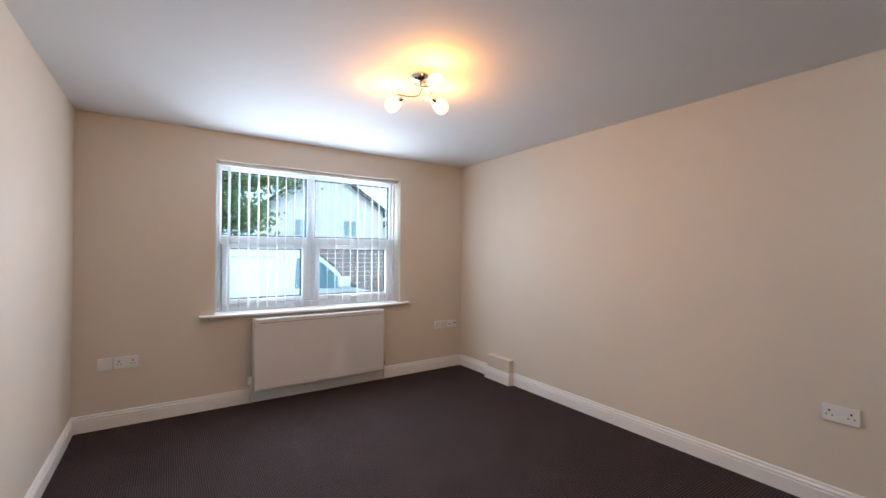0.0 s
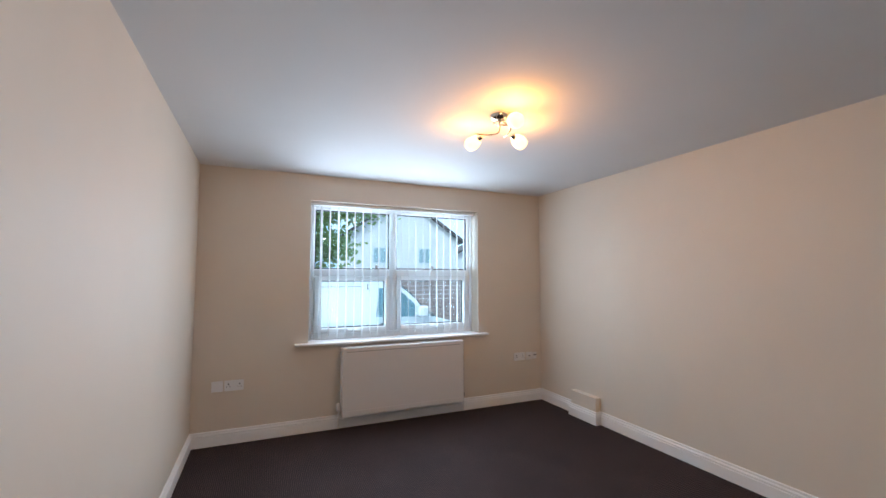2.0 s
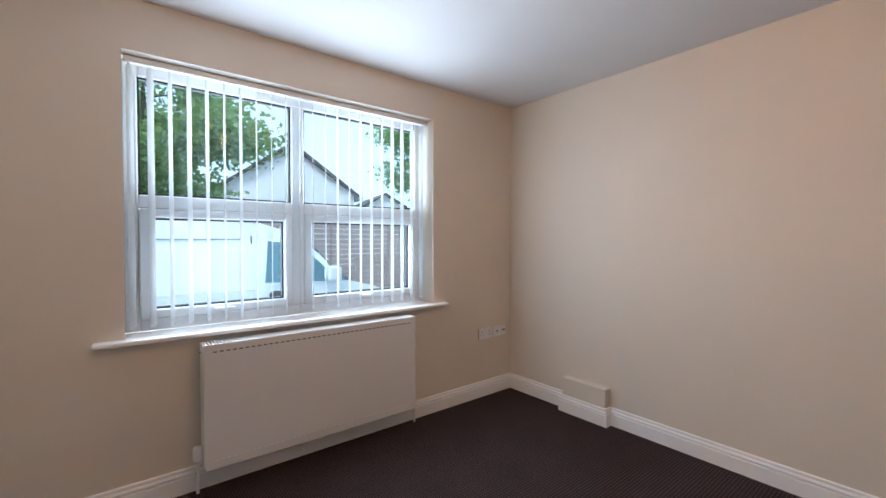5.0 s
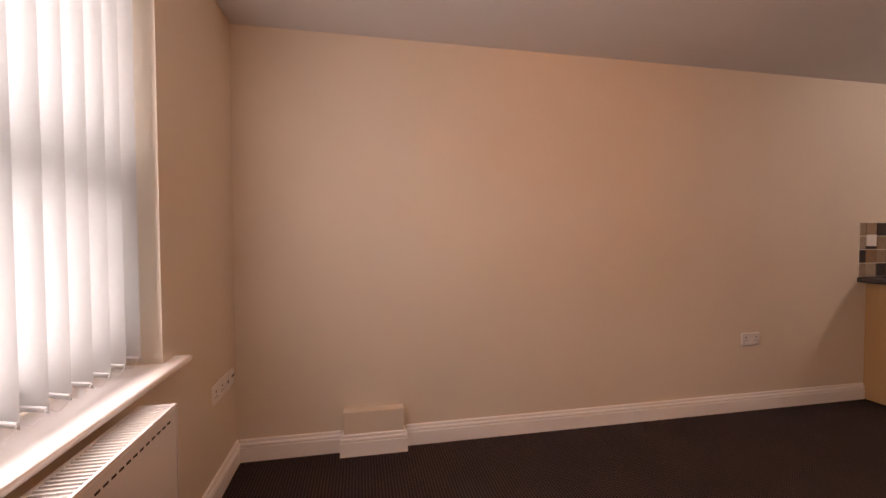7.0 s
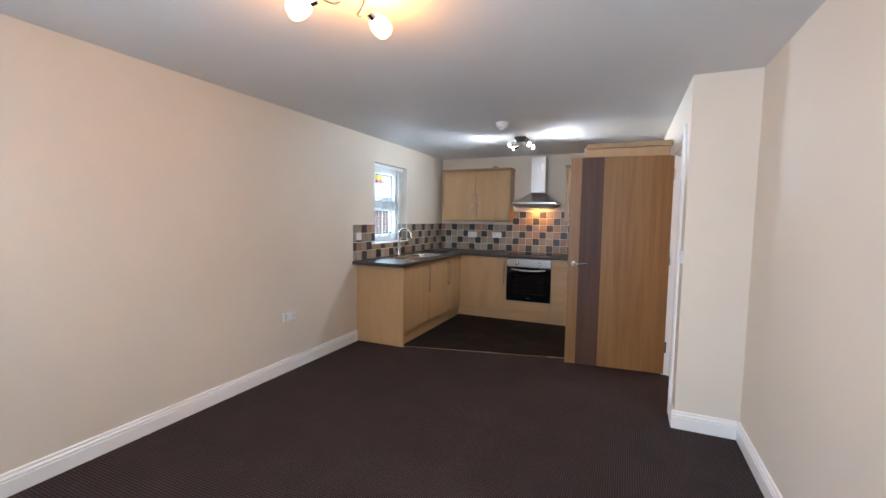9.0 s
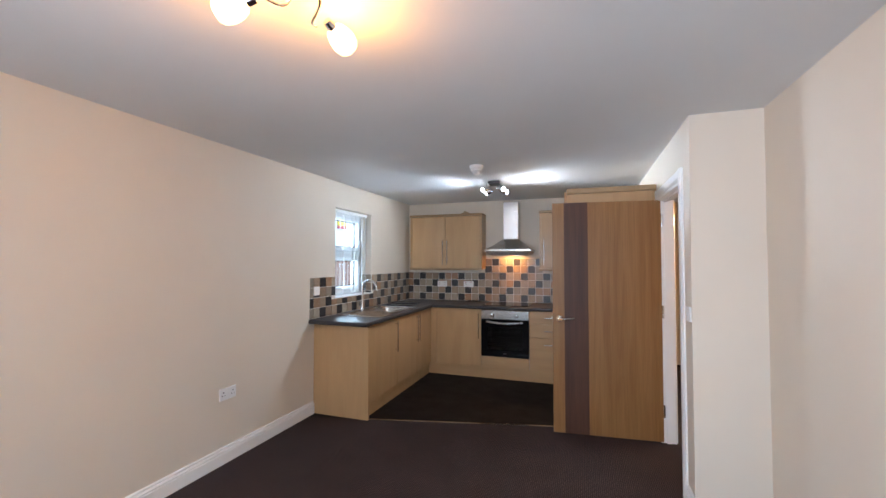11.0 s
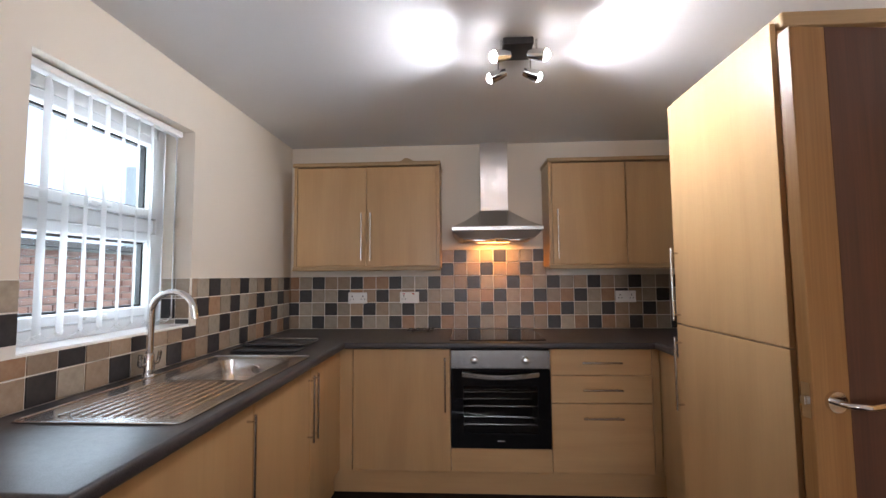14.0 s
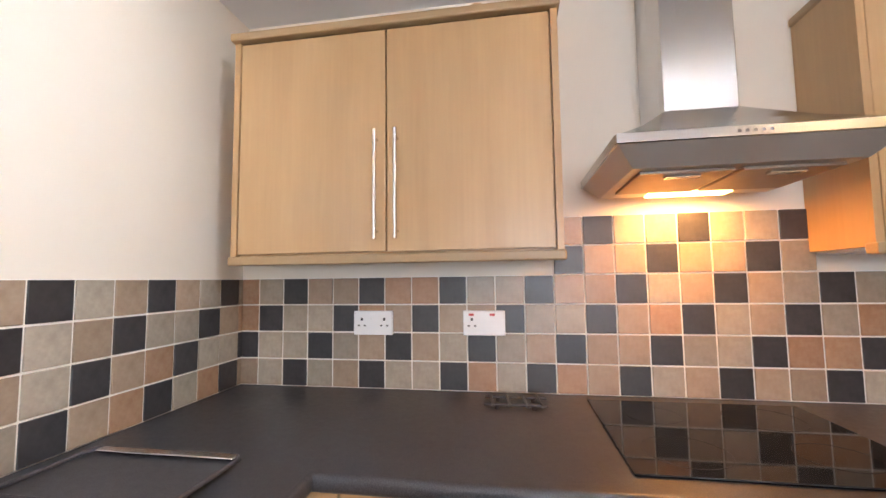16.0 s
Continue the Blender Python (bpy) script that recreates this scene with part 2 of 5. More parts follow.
_m.base(_m.ramp(_m.noise(3, 5), [(0.3, (0.06, 0.10, 0.03)), (0.7, (0.13, 0.19, 0.06))])).bump(_m.noise(60, 3), 0.8, 0.02)
M["grass"] = _m.m
_m = Mat("red_brick", (0.30, 0.13, 0.09), 0.85)
_m.base(_m.ramp(_m.noise(11, 4), [(0.3, (0.24, 0.10, 0.07)), (0.7, (0.38, 0.18, 0.12))])).bump(_m.noise(90, 3), 0.4, 0.003)
M["brick"] = _m.vary(0.2).m
M["mortar"] = paint("mortar", (0.42, 0.38, 0.33), 0.95, 0.1, 0.5)
M["yellow"] = paint("yellow_paint", (0.75, 0.50, 0.03), 0.5)
M["bath_tile"] = paint("white_wall_tile", (0.82, 0.83, 0.83), 0.12, 0.02, 0.0)
M["green_tile"] = paint("green_glass_tile", (0.05, 0.14, 0.11), 0.1, 0.2, 0.0)

# ---- building helpers ----


def box(bm, x0, x1, y0, y1, z0, z1, bevel=0.0, seg=1):
    r = bmesh.ops.create_cube(bm, size=1, matrix=Matrix.LocRotScale(((x0 + x1) / 2, (y0 + y1) / 2, (z0 + z1) / 2), None, (abs(x1 - x0), abs(y1 - y0), abs(z1 - z0))))
    if bevel:
        es = {e for v in r["verts"] for e in v.link_edges}
        bmesh.ops.bevel(bm, geom=list(es), offset=bevel, segments=seg, profile=0.5, affect="EDGES")
    return bm


def bx(*a, **k):
    return box(bmesh.new(), *a, **k)


def cyl(bm, p, q, r, r2=None, n=16, caps=True):
    p, q = Vector(p), Vector(q)
    d = q - p
    m = Matrix.Translation((p + q) / 2) @ d.to_track_quat("Z", "Y").to_matrix().to_4x4()
    bmesh.ops.create_cone(bm, cap_ends=caps, segments=n, radius1=r, radius2=r if r2 is None else r2, depth=d.length, matrix=m)
    return bm


def tube(bm, pts, r, n=10):
    """A round bar through the points."""
    pts = [Vector(p) for p in pts]
    rings = []
    side = None
    for i, p in enumerate(pts):
        d = (pts[min(i + 1, len(pts) - 1)] - pts[max(i - 1, 0)]).normalized()
        if side is None:
            side = d.orthogonal().normalized()
        side = (side - d * side.dot(d)).normalized()
        up = d.cross(side)
        rings.append([bm.verts.new(p + r * (math.cos(2 * math.pi * k / n) * side + math.sin(2 * math.pi * k / n) * up)) for k in range(n)])
    for a, b in zip(rings, rings[1:]):
        for k in range(n):
            bm.faces.new((a[k], a[(k + 1) % n], b[(k + 1) % n], b[k]))
    bm.faces.new(rings[0][::-1])
    bm.faces.new(rings[-1])
    return bm


def lathe(bm, profile, n=24, m=Matrix()):
    """Turns (radius, height) pairs round z, placed by m."""
    rings = [[bm.verts.new(m @ Vector((r * math.cos(2 * math.pi * k / n), r * math.sin(2 * math.pi * k / n), z))) for k in range(n)] for r, z in profile]
    for a, b in zip(rings, rings[1:]):
        for k in range(n):
            bm.faces.new((a[k], a[(k + 1) % n], b[(k + 1) % n], b[k]))
    return bm


def prism(bm, outline, lo, hi, axis=2):
    """Extrudes an outline of pairs along an axis."""
    def at(u, v, w):
        return {0: (w, u, v), 1: (u, w, v), 2: (u, v, w)}[axis]
    a = [bm.verts.new(at(u, v, lo)) for u, v in outline]
    b = [bm.verts.new(at(u, v, hi)) for u, v in outline]
    bm.faces.new(a[::-1])
    bm.faces.new(b)
    for i in range(len(a)):
        j = (i + 1) % len(a)
        bm.faces.new((a[i], a[j], b[j], b[i]))
    bmesh.ops.recalc_face_normals(bm, faces=bm.faces)
    return bm


def mesh_of(name, bm, mat, smooth=None):
    me = bpy.data.meshes.new(name)
    bmesh.ops.recalc_face_normals(bm, faces=bm.faces)
    bm.to_mesh(me)
    bm.free()
    for x in mat if isinstance(mat, (list, tuple)) else [mat]:
        me.materials.append(M[x])
    if smooth:
        me.shade_smooth()
        me.set_sharp_from_angle(angle=radians(smooth))
    return me


def part(name, bm, mat, parent, label="", smooth=None):
    ob = new(name, mesh_of(name, bm, mat, smooth))
    ob.parent = parent
    ob.matrix_parent_inverse = parent.matrix_world.inverted() if parent else Matrix()
    if label:
        ob["label"] = label
    return ob


def thing(name, where, label, category, group=""):
    e = new(name)
    e.empty_display_size = 0.1
    e.location = where
    e.matrix_world = Matrix.Translation(where)
    return tagged(e, label, category, group)


def single(name, bm, mat, label, category, group="", smooth=None, kind=""):
    return tagged(new(name, mesh_of(name, bm, mat, smooth)), label, category, group, kind)


def structure(name, bm, mat, label="", smooth=None):
    return tagged(new(name, mesh_of(name, bm, mat, smooth)), label, "", "", "structure")


H = 2.33
# ---- the large structure ----


def strip_y(x):
    """The slanting joint between carpet and vinyl."""
    return -4.228 + 0.235 * x


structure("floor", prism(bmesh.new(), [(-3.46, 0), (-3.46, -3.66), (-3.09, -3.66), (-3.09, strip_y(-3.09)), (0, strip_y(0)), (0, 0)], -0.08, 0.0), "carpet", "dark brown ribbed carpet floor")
structure("floor_kitchen", prism(bmesh.new(), [(-3.09, strip_y(-3.09)), (-3.09, -6.65), (0, -6.65), (0, strip_y(0))], -0.08, -0.001), "vinyl", "dark vinyl kitchen floor")
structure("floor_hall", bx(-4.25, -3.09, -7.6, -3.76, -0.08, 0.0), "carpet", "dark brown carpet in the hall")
structure("floor_bathroom", bx(-6.2, -4.25, -7.2, -4.2, -0.08, -0.002), "white", "pale bathroom floor")
structure("ceiling", bx(-6.3, 0.3, -7.7, 0.3, H, H + 0.15), "ceiling", "white painted ceiling")

# window wall with its opening, x -2.56..-0.812, z 0.79..2.09
WX0, WX1, WZ0, WZ1 = -2.562, -0.815, 0.785, 2.092
b = bmesh.new()
box(b, -3.56, WX0, 0, 0.29, -0.08, H)
box(b, WX1, 0.3, 0, 0.29, -0.08, H)
box(b, WX0, WX1, 0, 0.29, -0.08, WZ0 - 0.022)
box(b, WX0, WX1, 0, 0.29, WZ1, H)
structure("wall_north", b, "wall", "cream painted wall with window opening")
KY0, KY1, KZ0, KZ1 = -5.478, -4.688, 1.078, 2.05
b = bmesh.new()
box(b, 0, 0.3, KY1, 0, -0.08, H)
box(b, 0, 0.3, -6.75, KY0, -0.08, H)
box(b, 0, 0.3, KY0, KY1, -0.08, KZ0)
box(b, 0, 0.3, KY0, KY1, KZ1, H)
structure("wall_east", b, "wall", "long cream painted wall")
structure("wall_south", bx(-3.19, 0.0, -6.75, -6.65, -0.08, H), "wall", "cream kitchen wall")
structure("wall_west", bx(-3.56, -3.46, -3.66, 0, -0.08, H), "wall", "cream painted wall")
structure("wall_west_return", bx(-3.56, -3.19, -3.76, -3.66, -0.08, H), "wall", "cream wall return")
DY0, DY1, DZ = -4.735, -3.885, 2.0
b = bmesh.new()
box(b, -3.19, -3.09, DY1, -3.66, -0.08, H)
box(b, -3.19, -3.09, -6.65, DY0, -0.08, H)
box(b, -3.19, -3.09, DY0, DY1, DZ, H)
structure("wall_door", b, "wall", "cream wall with doorway")
# hall and bathroom beyond the doorway
b = bmesh.new()
box(b, -4.35, -4.25, -7.6, -5.88, -0.08, H)
box(b, -4.35, -4.25, -5.05, -3.66, -0.08, H)
box(b, -4.35, -4.25, -5.88, -5.05, 2.0, H)
structure("wall_hall", b, "hall", "warm cream hall wall")
structure("wall_hall_south", bx(-4.35, -3.19, -7.7, -7.6, -0.08, H), "hall")
structure("wall_hall_north", bx(-4.25, -3.56, -3.76, -3.66, -0.08, H), "hall")
structure("wall_hall_east", bx(-3.19, -3.09, -7.6, -6.75, -0.08, H), "hall")
structure("wall_bath_west", bx(-5.75, -5.65, -7.2, -4.2, -0.08, H), "bath_tile", "white tiled bathroom wall")
structure("wall_bath_south", bx(-5.65, -4.35, -7.2, -7.1, -0.08, H), "bath_tile")
structure("wall_bath_north", bx(-5.65, -4.35, -4.3, -4.2, -0.08, H), "bath_tile")
for nm, z0, z1 in (("bath_tile_band", 1.16, 1.22),):
    structure("trim_" + nm, bx(-5.65, -5.644, -7.1, -4.3, z0, z1), "green_tile", "green glass tile band")

# skirting with a moulded top
SK = [(0, 0), (0.019, 0), (0.019, 0.074), (0.018, 0.077), (0.010, 0.079), (0.010, 0.084), (0.018, 0.086), (0.019, 0.091), (0.015, 0.098), (0.009, 0.100), (0.008, 0.105), (0.011, 0.108), (0.010, 0.115), (0.004, 0.119), (0, 0.119)]


def skirting(name, x0, y0, x1, y1, nx, ny, mat="white"):
    """A run from one floor point to another; (nx, ny) points into the room."""
    bm = bmesh.new()
    a = [bm.verts.new((x0 + nx * d, y0 + ny * d, z)) for d, z in SK]
    c = [bm.verts.new((x1 + nx * d, y1 + ny * d, z)) for d, z in SK]
    bm.faces.new(a)
    bm.faces.new(c[::-1])
    for i in range(len(a)):
        j = (i + 1) % len(a)
        bm.faces.new((a[i], a[j], c[j], c[i]))
    structure(name, bm, mat, "white moulded skirting board")


VY0, VY1, VD = -0.898, -0.562, 0.061
skirting("baseboard_north", -3.46, 0, 0, 0, 0, -1)
skirting("baseboard_east_1", 0, -0.016, 0, VY1 + 0.016, -1, 0)
skirting("baseboard_east_2", 0, VY0 - 0.016, 0, -4.33, -1, 0)
skirting("baseboard_west", -3.46, -0.016, -3.46, -3.66, 1, 0)
skirting("baseboard_return", -3.444, -3.66, -3.074, -3.66, 0, 1)
skirting("baseboard_door_wall", -3.09, -3.66, -3.09, -3.80, 1, 0)
skirting("baseboard_hall", -4.25, -7.6, -4.25, -5.96, 1, 0)

# boxed-in pipe at the foot of the long wall
box_in = thing("pipe_boxing", (-0.02, (VY0 + VY1) / 2, 0), "small cream boxed-in pipe cover with white skirting round it", "pipe boxing")
part("box", bx(-VD, -0.0005, VY0, VY1, 0.0, 0.243, bevel=0.003), "wall", box_in)
b = bmesh.new()
rings = [[b.verts.new(p) for p in ((-0.0005, VY1 + d, z), (-VD - d, VY1 + d, z), (-VD - d, VY0 - d, z), (-0.0005, VY0 - d, z))] for d, z in SK]
for r1, r2 in zip(rings, rings[1:] + rings[:1]):
    for i in range(3):
        b.faces.new((r1[i], r1[i + 1], r2[i + 1], r2[i]))
part("skirting", b, "white", box_in)

# metal strip where carpet meets vinyl
b = bmesh.new()
prism(b, [(-0.6, strip_y(-0.6) + 0.014), (-3.09, strip_y(-3.09) + 0.014), (-3.09, strip_y(-3.09) - 0.014), (-0.6, strip_y(-0.6) - 0.014)], 0.0, 0.005)
structure("trim_threshold", b, "steel", "thin metal carpet threshold strip")

# ---- window of the living room ----


def window(name, along, u0, u1, z0, z1, depth, mullions, transom, sashes, label):
    """uPVC window in a wall: along 'x' or 'y', from u0 to u1; depth is the inner and outer face."""
    w = thing(name, ((u0 + u1) / 2, depth[0], z0) if along == "x" else (depth[0], (u0 + u1) / 2, z0), label, "window")
    w["kind"] = "structure"
    d0, d1 = depth

    def bar(bm, a, c, e, f, o0=d0, o1=d1, bev=0.006):
        if along == "x":
            return box(bm, a, c, o0, o1, e, f, bevel=bev)
        return box(bm, o0, o1, a, c, e, f, bevel=bev)

    fw = 0.06
    b = bmesh.new()
    bar(b, u0, u0 + fw, z0, z1)
    bar(b, u1 - fw, u1, z0, z1)
    bar(b, u0 + fw, u1 - fw, z1 - fw, z1)
    bar(b, u0 + fw, u1 - fw, z0, z0 + fw)
    part("window_frame", b, "upvc", w)
    for m in mullions:
        part("mullion", bar(bmesh.new(), m - 0.038, m + 0.038, z0 + fw, z1 - fw, d0 + 0.002, d1 - 0.002), "upvc", w)
    cuts = [u0 + fw] + [v for m in mullions for v in (m - 0.038, m + 0.038)] + [u1 - fw]
    for k in range(0, len(cuts), 2):
        a, c = cuts[k], cuts[k + 1]
        part("transom", bar(bmesh.new(), a, c, transom - 0.034, transom + 0.034, d0 + 0.004, d1 - 0.004), "upvc", w)
        for e, f, s in ((z0 + fw, transom - 0.034, True), (transom + 0.034, z1 - fw, sashes)):
            i = 0.0
            if s:
                i = 0.045
                b = bmesh.new()
                bar(b, a, a + i, e, f, d0 - 0.014, d1 - 0.02)
                bar(b, c - i, c, e, f, d0 - 0.014, d1 - 0.02)
                bar(b, a + i, c - i, f - i, f, d0 - 0.014, d1 - 0.02)
                bar(b, a + i, c - i, e, e + i, d0 - 0.014, d1 - 0.02)
                part("sash", b, "upvc", w)
            b = bmesh.new()
            g = 0.009
            for p in ((a + i, a + i + g, e + i, f - i), (c - i - g, c - i, e + i, f - i), (a + i + g, c - i - g, f - i - g, f - i), (a + i + g, c - i - g, e + i, e + i + g)):
                bar(b, *p, (d0 + d1) / 2 - 0.012, (d0 + d1) / 2 + 0.012, 0)
            part("gasket", b, "rubber", w)
            pane = part("pane", bar(bmesh.new(), a + i + g * 0.5, c - i - g * 0.5, e + i + g * 0.5, f - i - g * 0.5, (d0 + d1) / 2 - 0.003, (d0 + d1) / 2 + 0.003, 0), "glass", w)
            pane.visible_shadow = False
            if s:
                part("window_handle", bar(bmesh.new(), (a + c) / 2 - 0.05, (a + c) / 2 + 0.05, e + 0.014, e + 0.032, d0 - 0.04, d0 - 0.016, 0.004), "plastic", w)
    return w


window("window_1", "x", WX0, WX1, WZ0, WZ1, (0.15, 0.215), [-1.726], 1.425, False, "white uPVC window with four panes")
window("window_2", "y", KY0, KY1, KZ0, KZ1, (0.15, 0.215), [], 1.56, True, "small white uPVC kitchen window")
# sills
structure("sill_1", bx(WX0 - 0.115, WX1 + 0.105, -0.055, 0.15, WZ0 - 0.022, WZ0, bevel=0.008, seg=2), "white", "white painted window board")
structure("sill_2", bx(0.004, 0.15, KY0, KY1, KZ0 - 0.002, KZ0 + 0.006), "white", "white kitchen window sill")


def vertical_blind(along, u0, u1, ztop, zbot, d, turn, label, pitch, mirror=1):
    """Hanging slats under a head rail; turn is their angle from square to the wall."""
    bl = thing("vertical_blind", ((u0 + u1) / 2, d, ztop) if along == "x" else (d, (u0 + u1) / 2, ztop), label, "blind")
    if along == "x":
        part("head_rail", bx(u0, u1, d - 0.02, d + 0.02, ztop - 0.03, ztop, bevel=0.004), "plastic", bl)
    else:
        part("head_rail", bx(d - 0.02, d + 0.02, u0, u1, ztop - 0.03, ztop, bevel=0.004), "plastic", bl)
    n = int((u1 - u0 - 0.03) / pitch)
    for k in range(n + 1):
        u = u0 + 0.02 + k * pitch
        a = radians(turn + 2.5 * math.sin(k * 2.3))
        s = Vector((math.sin(a), math.cos(a), 0)) if along == "x" else Vector((math.cos(a), math.sin(a), 0))
        q = s.cross(Vector((0, 0, 1)))
        c = Vector((u, d, 0)) if along == "x" else Vector((d, u, 0))
        bm = bmesh.new()
        rows = []
        for z in (ztop - 0.035, ztop - 0.06, (ztop + zbot) / 2, zbot + 0.03, zbot):
            w = 0.02 if z > ztop - 0.05 else 0.0445
            rows.append([bm.verts.new(c + s * w * j + q * (0.004 * (1 - j * j)) + Vector((0, 0, z))) for j in (-1, -0.5, 0, 0.5, 1)])
        for r1, r2 in zip(rows, rows[1:]):
            for j in range(4):
                bm.faces.new((r1[j], r1[j + 1], r2[j + 1], r2[j]))
        bmesh.ops.solidify(bm, geom=bm.faces[:], thickness=0.0008)
        sl = part("slat", bm, "fabric", bl, smooth=40)
        hk = bmesh.new()
        box(hk, c.x - 0.004, c.x + 0.004, c.y - 0.004, c.y + 0.004, ztop - 0.045, ztop - 0.028)
        part("hook", hk, "plastic", sl)
        wt = bmesh.new()
        p0, p1 = c - s * 0.040, c + s * 0.040
        tube(wt, [p0 + Vector((0, 0, zbot + 0.012)), p1 + Vector((0, 0, zbot + 0.012))], 0.004, 6)
        part("bottom_weight", wt, "plastic", sl)
        if k < n:
            step = Vector((pitch, 0, 0)) if along == "x" else Vector((0, pitch, 0))
            for e in (p0, p1):
                ch = [e + step * (i / 6) + Vector((0, 0, zbot + 0.012 - 0.02 * math.sin(math.pi * i / 6))) for i in range(7)]
                part("bottom_chain", tube(bmesh.new(), ch, 0.0012, 5), "plastic", sl)
    return bl


vertical_blind("x", WX0 + 0.01, WX1 - 0.01, WZ1 - 0.002, WZ0 + 0.03, 0.075, 19, "open white vertical blind hanging in the living room window", 0.079)
vertical_blind("y", KY0 + 0.01, KY1 - 0.01, KZ1 - 0.002, KZ0 + 0.035, 0.075, -56, "open white vertical blind hanging in the kitchen window", 0.079)

# ---- radiator ----
rad = thing("radiator", (-1.67, -0.08, 0.13), "white double-panel radiator under the window sill", "radiator")
RX0, RX1, RZ0, RZ1 = -2.275, -1.06, 0.132, 0.738
part("front_panel", bx(RX0 + 0.004, RX1 - 0.004, -0.140, -0.122, RZ0, RZ1 - 0.006, bevel=0.005, seg=2), "enamel", rad)
part("back_panel", bx(RX0 + 0.004, RX1 - 0.004, -0.055, -0.040, RZ0, RZ1 - 0.006, bevel=0.004), "enamel", rad)
for x in (RX0, RX1 - 0.004):
    part("side_panel", bx(x, x + 0.004, -0.141, -0.038, RZ0 + 0.02, RZ1 - 0.002, bevel=0.001), "enamel", rad)
b = bmesh.new()
for y in (-0.136, -0.05):
    box(b, RX0 + 0.004, RX1 - 0.004, y - 0.004, y + 0.004, RZ1 - 0.006, RZ1)
k = RX0 + 0.012
while k < RX1 - 0.012:
    box(b, k, k + 0.006, -0.132, -0.054, RZ1 - 0.007, RZ1 - 0.001)
    k += 0.0148
part("top_grille", b, "enamel", rad)
b = bmesh.new()
k = RX0 + 0.03
while k < RX1 - 0.03:
    box(b, k, k + 0.006, -0.108, -0.058, RZ0 + 0.02, RZ1 - 0.03)
    k += 0.033
part("convector_fins", b, "enamel", rad)
# thin dashes coloured as a groove's shade (upper row) and glint (lower row)
for z, m in ((RZ1 - 0.036, "slot"), (RZ0 + 0.045, "white")):
    b = bmesh.new()
    k = RX0 + 0.04
    while k < RX1 - 0.05:
        box(b, k, k + 0.017, -0.1412, -0.1395, z - 0.0025, z + 0.0025)
        k += 0.0285
    part("pressed_seam", b, m, rad, "row of small dashes coloured as a groove's shade and glint")
for x, s in ((RX0 - 0.022, 1), (RX1 + 0.022, -1)):
    v = part("valve", tube(bmesh.new(), [(x, -0.085, 0.02), (x, -0.085, 0.15), (x + s * 0.008, -0.085, 0.165), (x + s * 0.025, -0.085, 0.168)], 0.0075, 10), "enamel", rad, "", 40)
    if s > 0:
        part("thermostat_head", lathe(bmesh.new(), [(0.0, 0.175), (0.017, 0.178), (0.02, 0.19), (0.02, 0.235), (0.015, 0.245), (0, 0.246)], 16, Matrix.Translation((x, -0.085, 0))), "plastic", v, "white thermostatic head", 40)
    else:
        part("lockshield_cap", lathe(bmesh.new(), [(0.0, 0.172), (0.011, 0.174), (0.011, 0.20), (0.0, 0.203)], 12, Matrix.Translation((x, -0.085, 0))), "dark_metal", v, "", 40)
part("air_vent", cyl(bmesh.new(), (RX0 - 0.012, -0.085, RZ1 - 0.04), (RX0, -0.085, RZ1 - 0.04), 0.008, n=10), "chrome", rad)
part("wall_bracket", bx(-1.7, -1.64, -0.04, -0.0005, 0.3, 0.6), "enamel", rad)

# ---- sockets and switches ----


def plate(kind, m, w, h, label, category, detail, group="wall sockets"):
    """A wall plate lying in its own xz plane, facing -y, placed by m."""
    p = thing(kind, (0, 0, 0), label, category, group)
    part("face_plate", bx(-w / 2, w / 2, -0.012, 0, -h / 2, h / 2, bevel=0.003, seg=2), "plastic", p)
    for name, x0, x1, z0, z1, mat, proud in detail:
        part(name, bx(x0, x1, -0.012 - proud, -0.0115, z0, z1), mat, p)
    p.matrix_world = m
    return p


def pins(cx):
    return [("earth_hole", cx - 0.004, cx + 0.004, 0.008, 0.018, "slot", 0.0006), ("live_hole", cx - 0.015, cx - 0.007, -0.012, -0.007, "slot", 0.0006),
            ("neutral_hole", cx + 0.007, cx + 0.015, -0.012, -0.007, "slot", 0.0006)]


double = pins(-0.042) + pins(0.042) + [("rocker", -0.016, -0.005, 0.008, 0.026, "plastic", 0.003), ("rocker", 0.005, 0.016, 0.008, 0.026, "plastic", 0.003)]
cooker = pins(-0.042) + [("rocker", 0.018, 0.038, -0.016, 0.012, "plastic", 0.004), ("red_switch", -0.052, -0.034, 0.025, 0.033, "red", 0.002), ("red_switch", 0.02, 0.038, 0.025, 0.033, "red", 0.002)]
plate("wall_socket", pose(0 - 0.0005, -3.31, 0.50, 0, 0, -90), 0.146, 0.086, "white double socket low on the long cream wall", "socket", double)
plate("wall_socket", pose(-0.30, -0.0005, 0.496), 0.146, 0.086, "white double socket beside the window corner", "socket", double)
plate("aerial_plate", pose(-0.17, -0.0005, 0.496), 0.086, 0.086, "white single outlet plate beside double socket", "outlet", [("outlet", -0.008, 0.006, -0.007, 0.007, "slot", 0.001)])
plate("phone_plate", pose(-0.097, -0.0005, 0.496), 0.05, 0.075, "narrow white phone outlet beside the single plate", "outlet", [("outlet", -0.018, 0.018, 0.0, 0.010, "slot", 0.001)])
plate("blank_plate", pose(-3.272, -0.0005, 0.474), 0.086, 0.086, "white single blank plate beside double socket", "outlet", [])
plate("wall_socket", pose(-3.147, -0.0005, 0.474), 0.146, 0.086, "white double socket near the window wall corner", "socket", double)
plate("light_switch", pose(-3.0895, -3.712, 1.16, 0, 0, 90), 0.086, 0.086, "white light switch beside the doorway", "switch", [("rocker", -0.012, 0.012, -0.015, 0.015, "plastic", 0.004)], "switches")
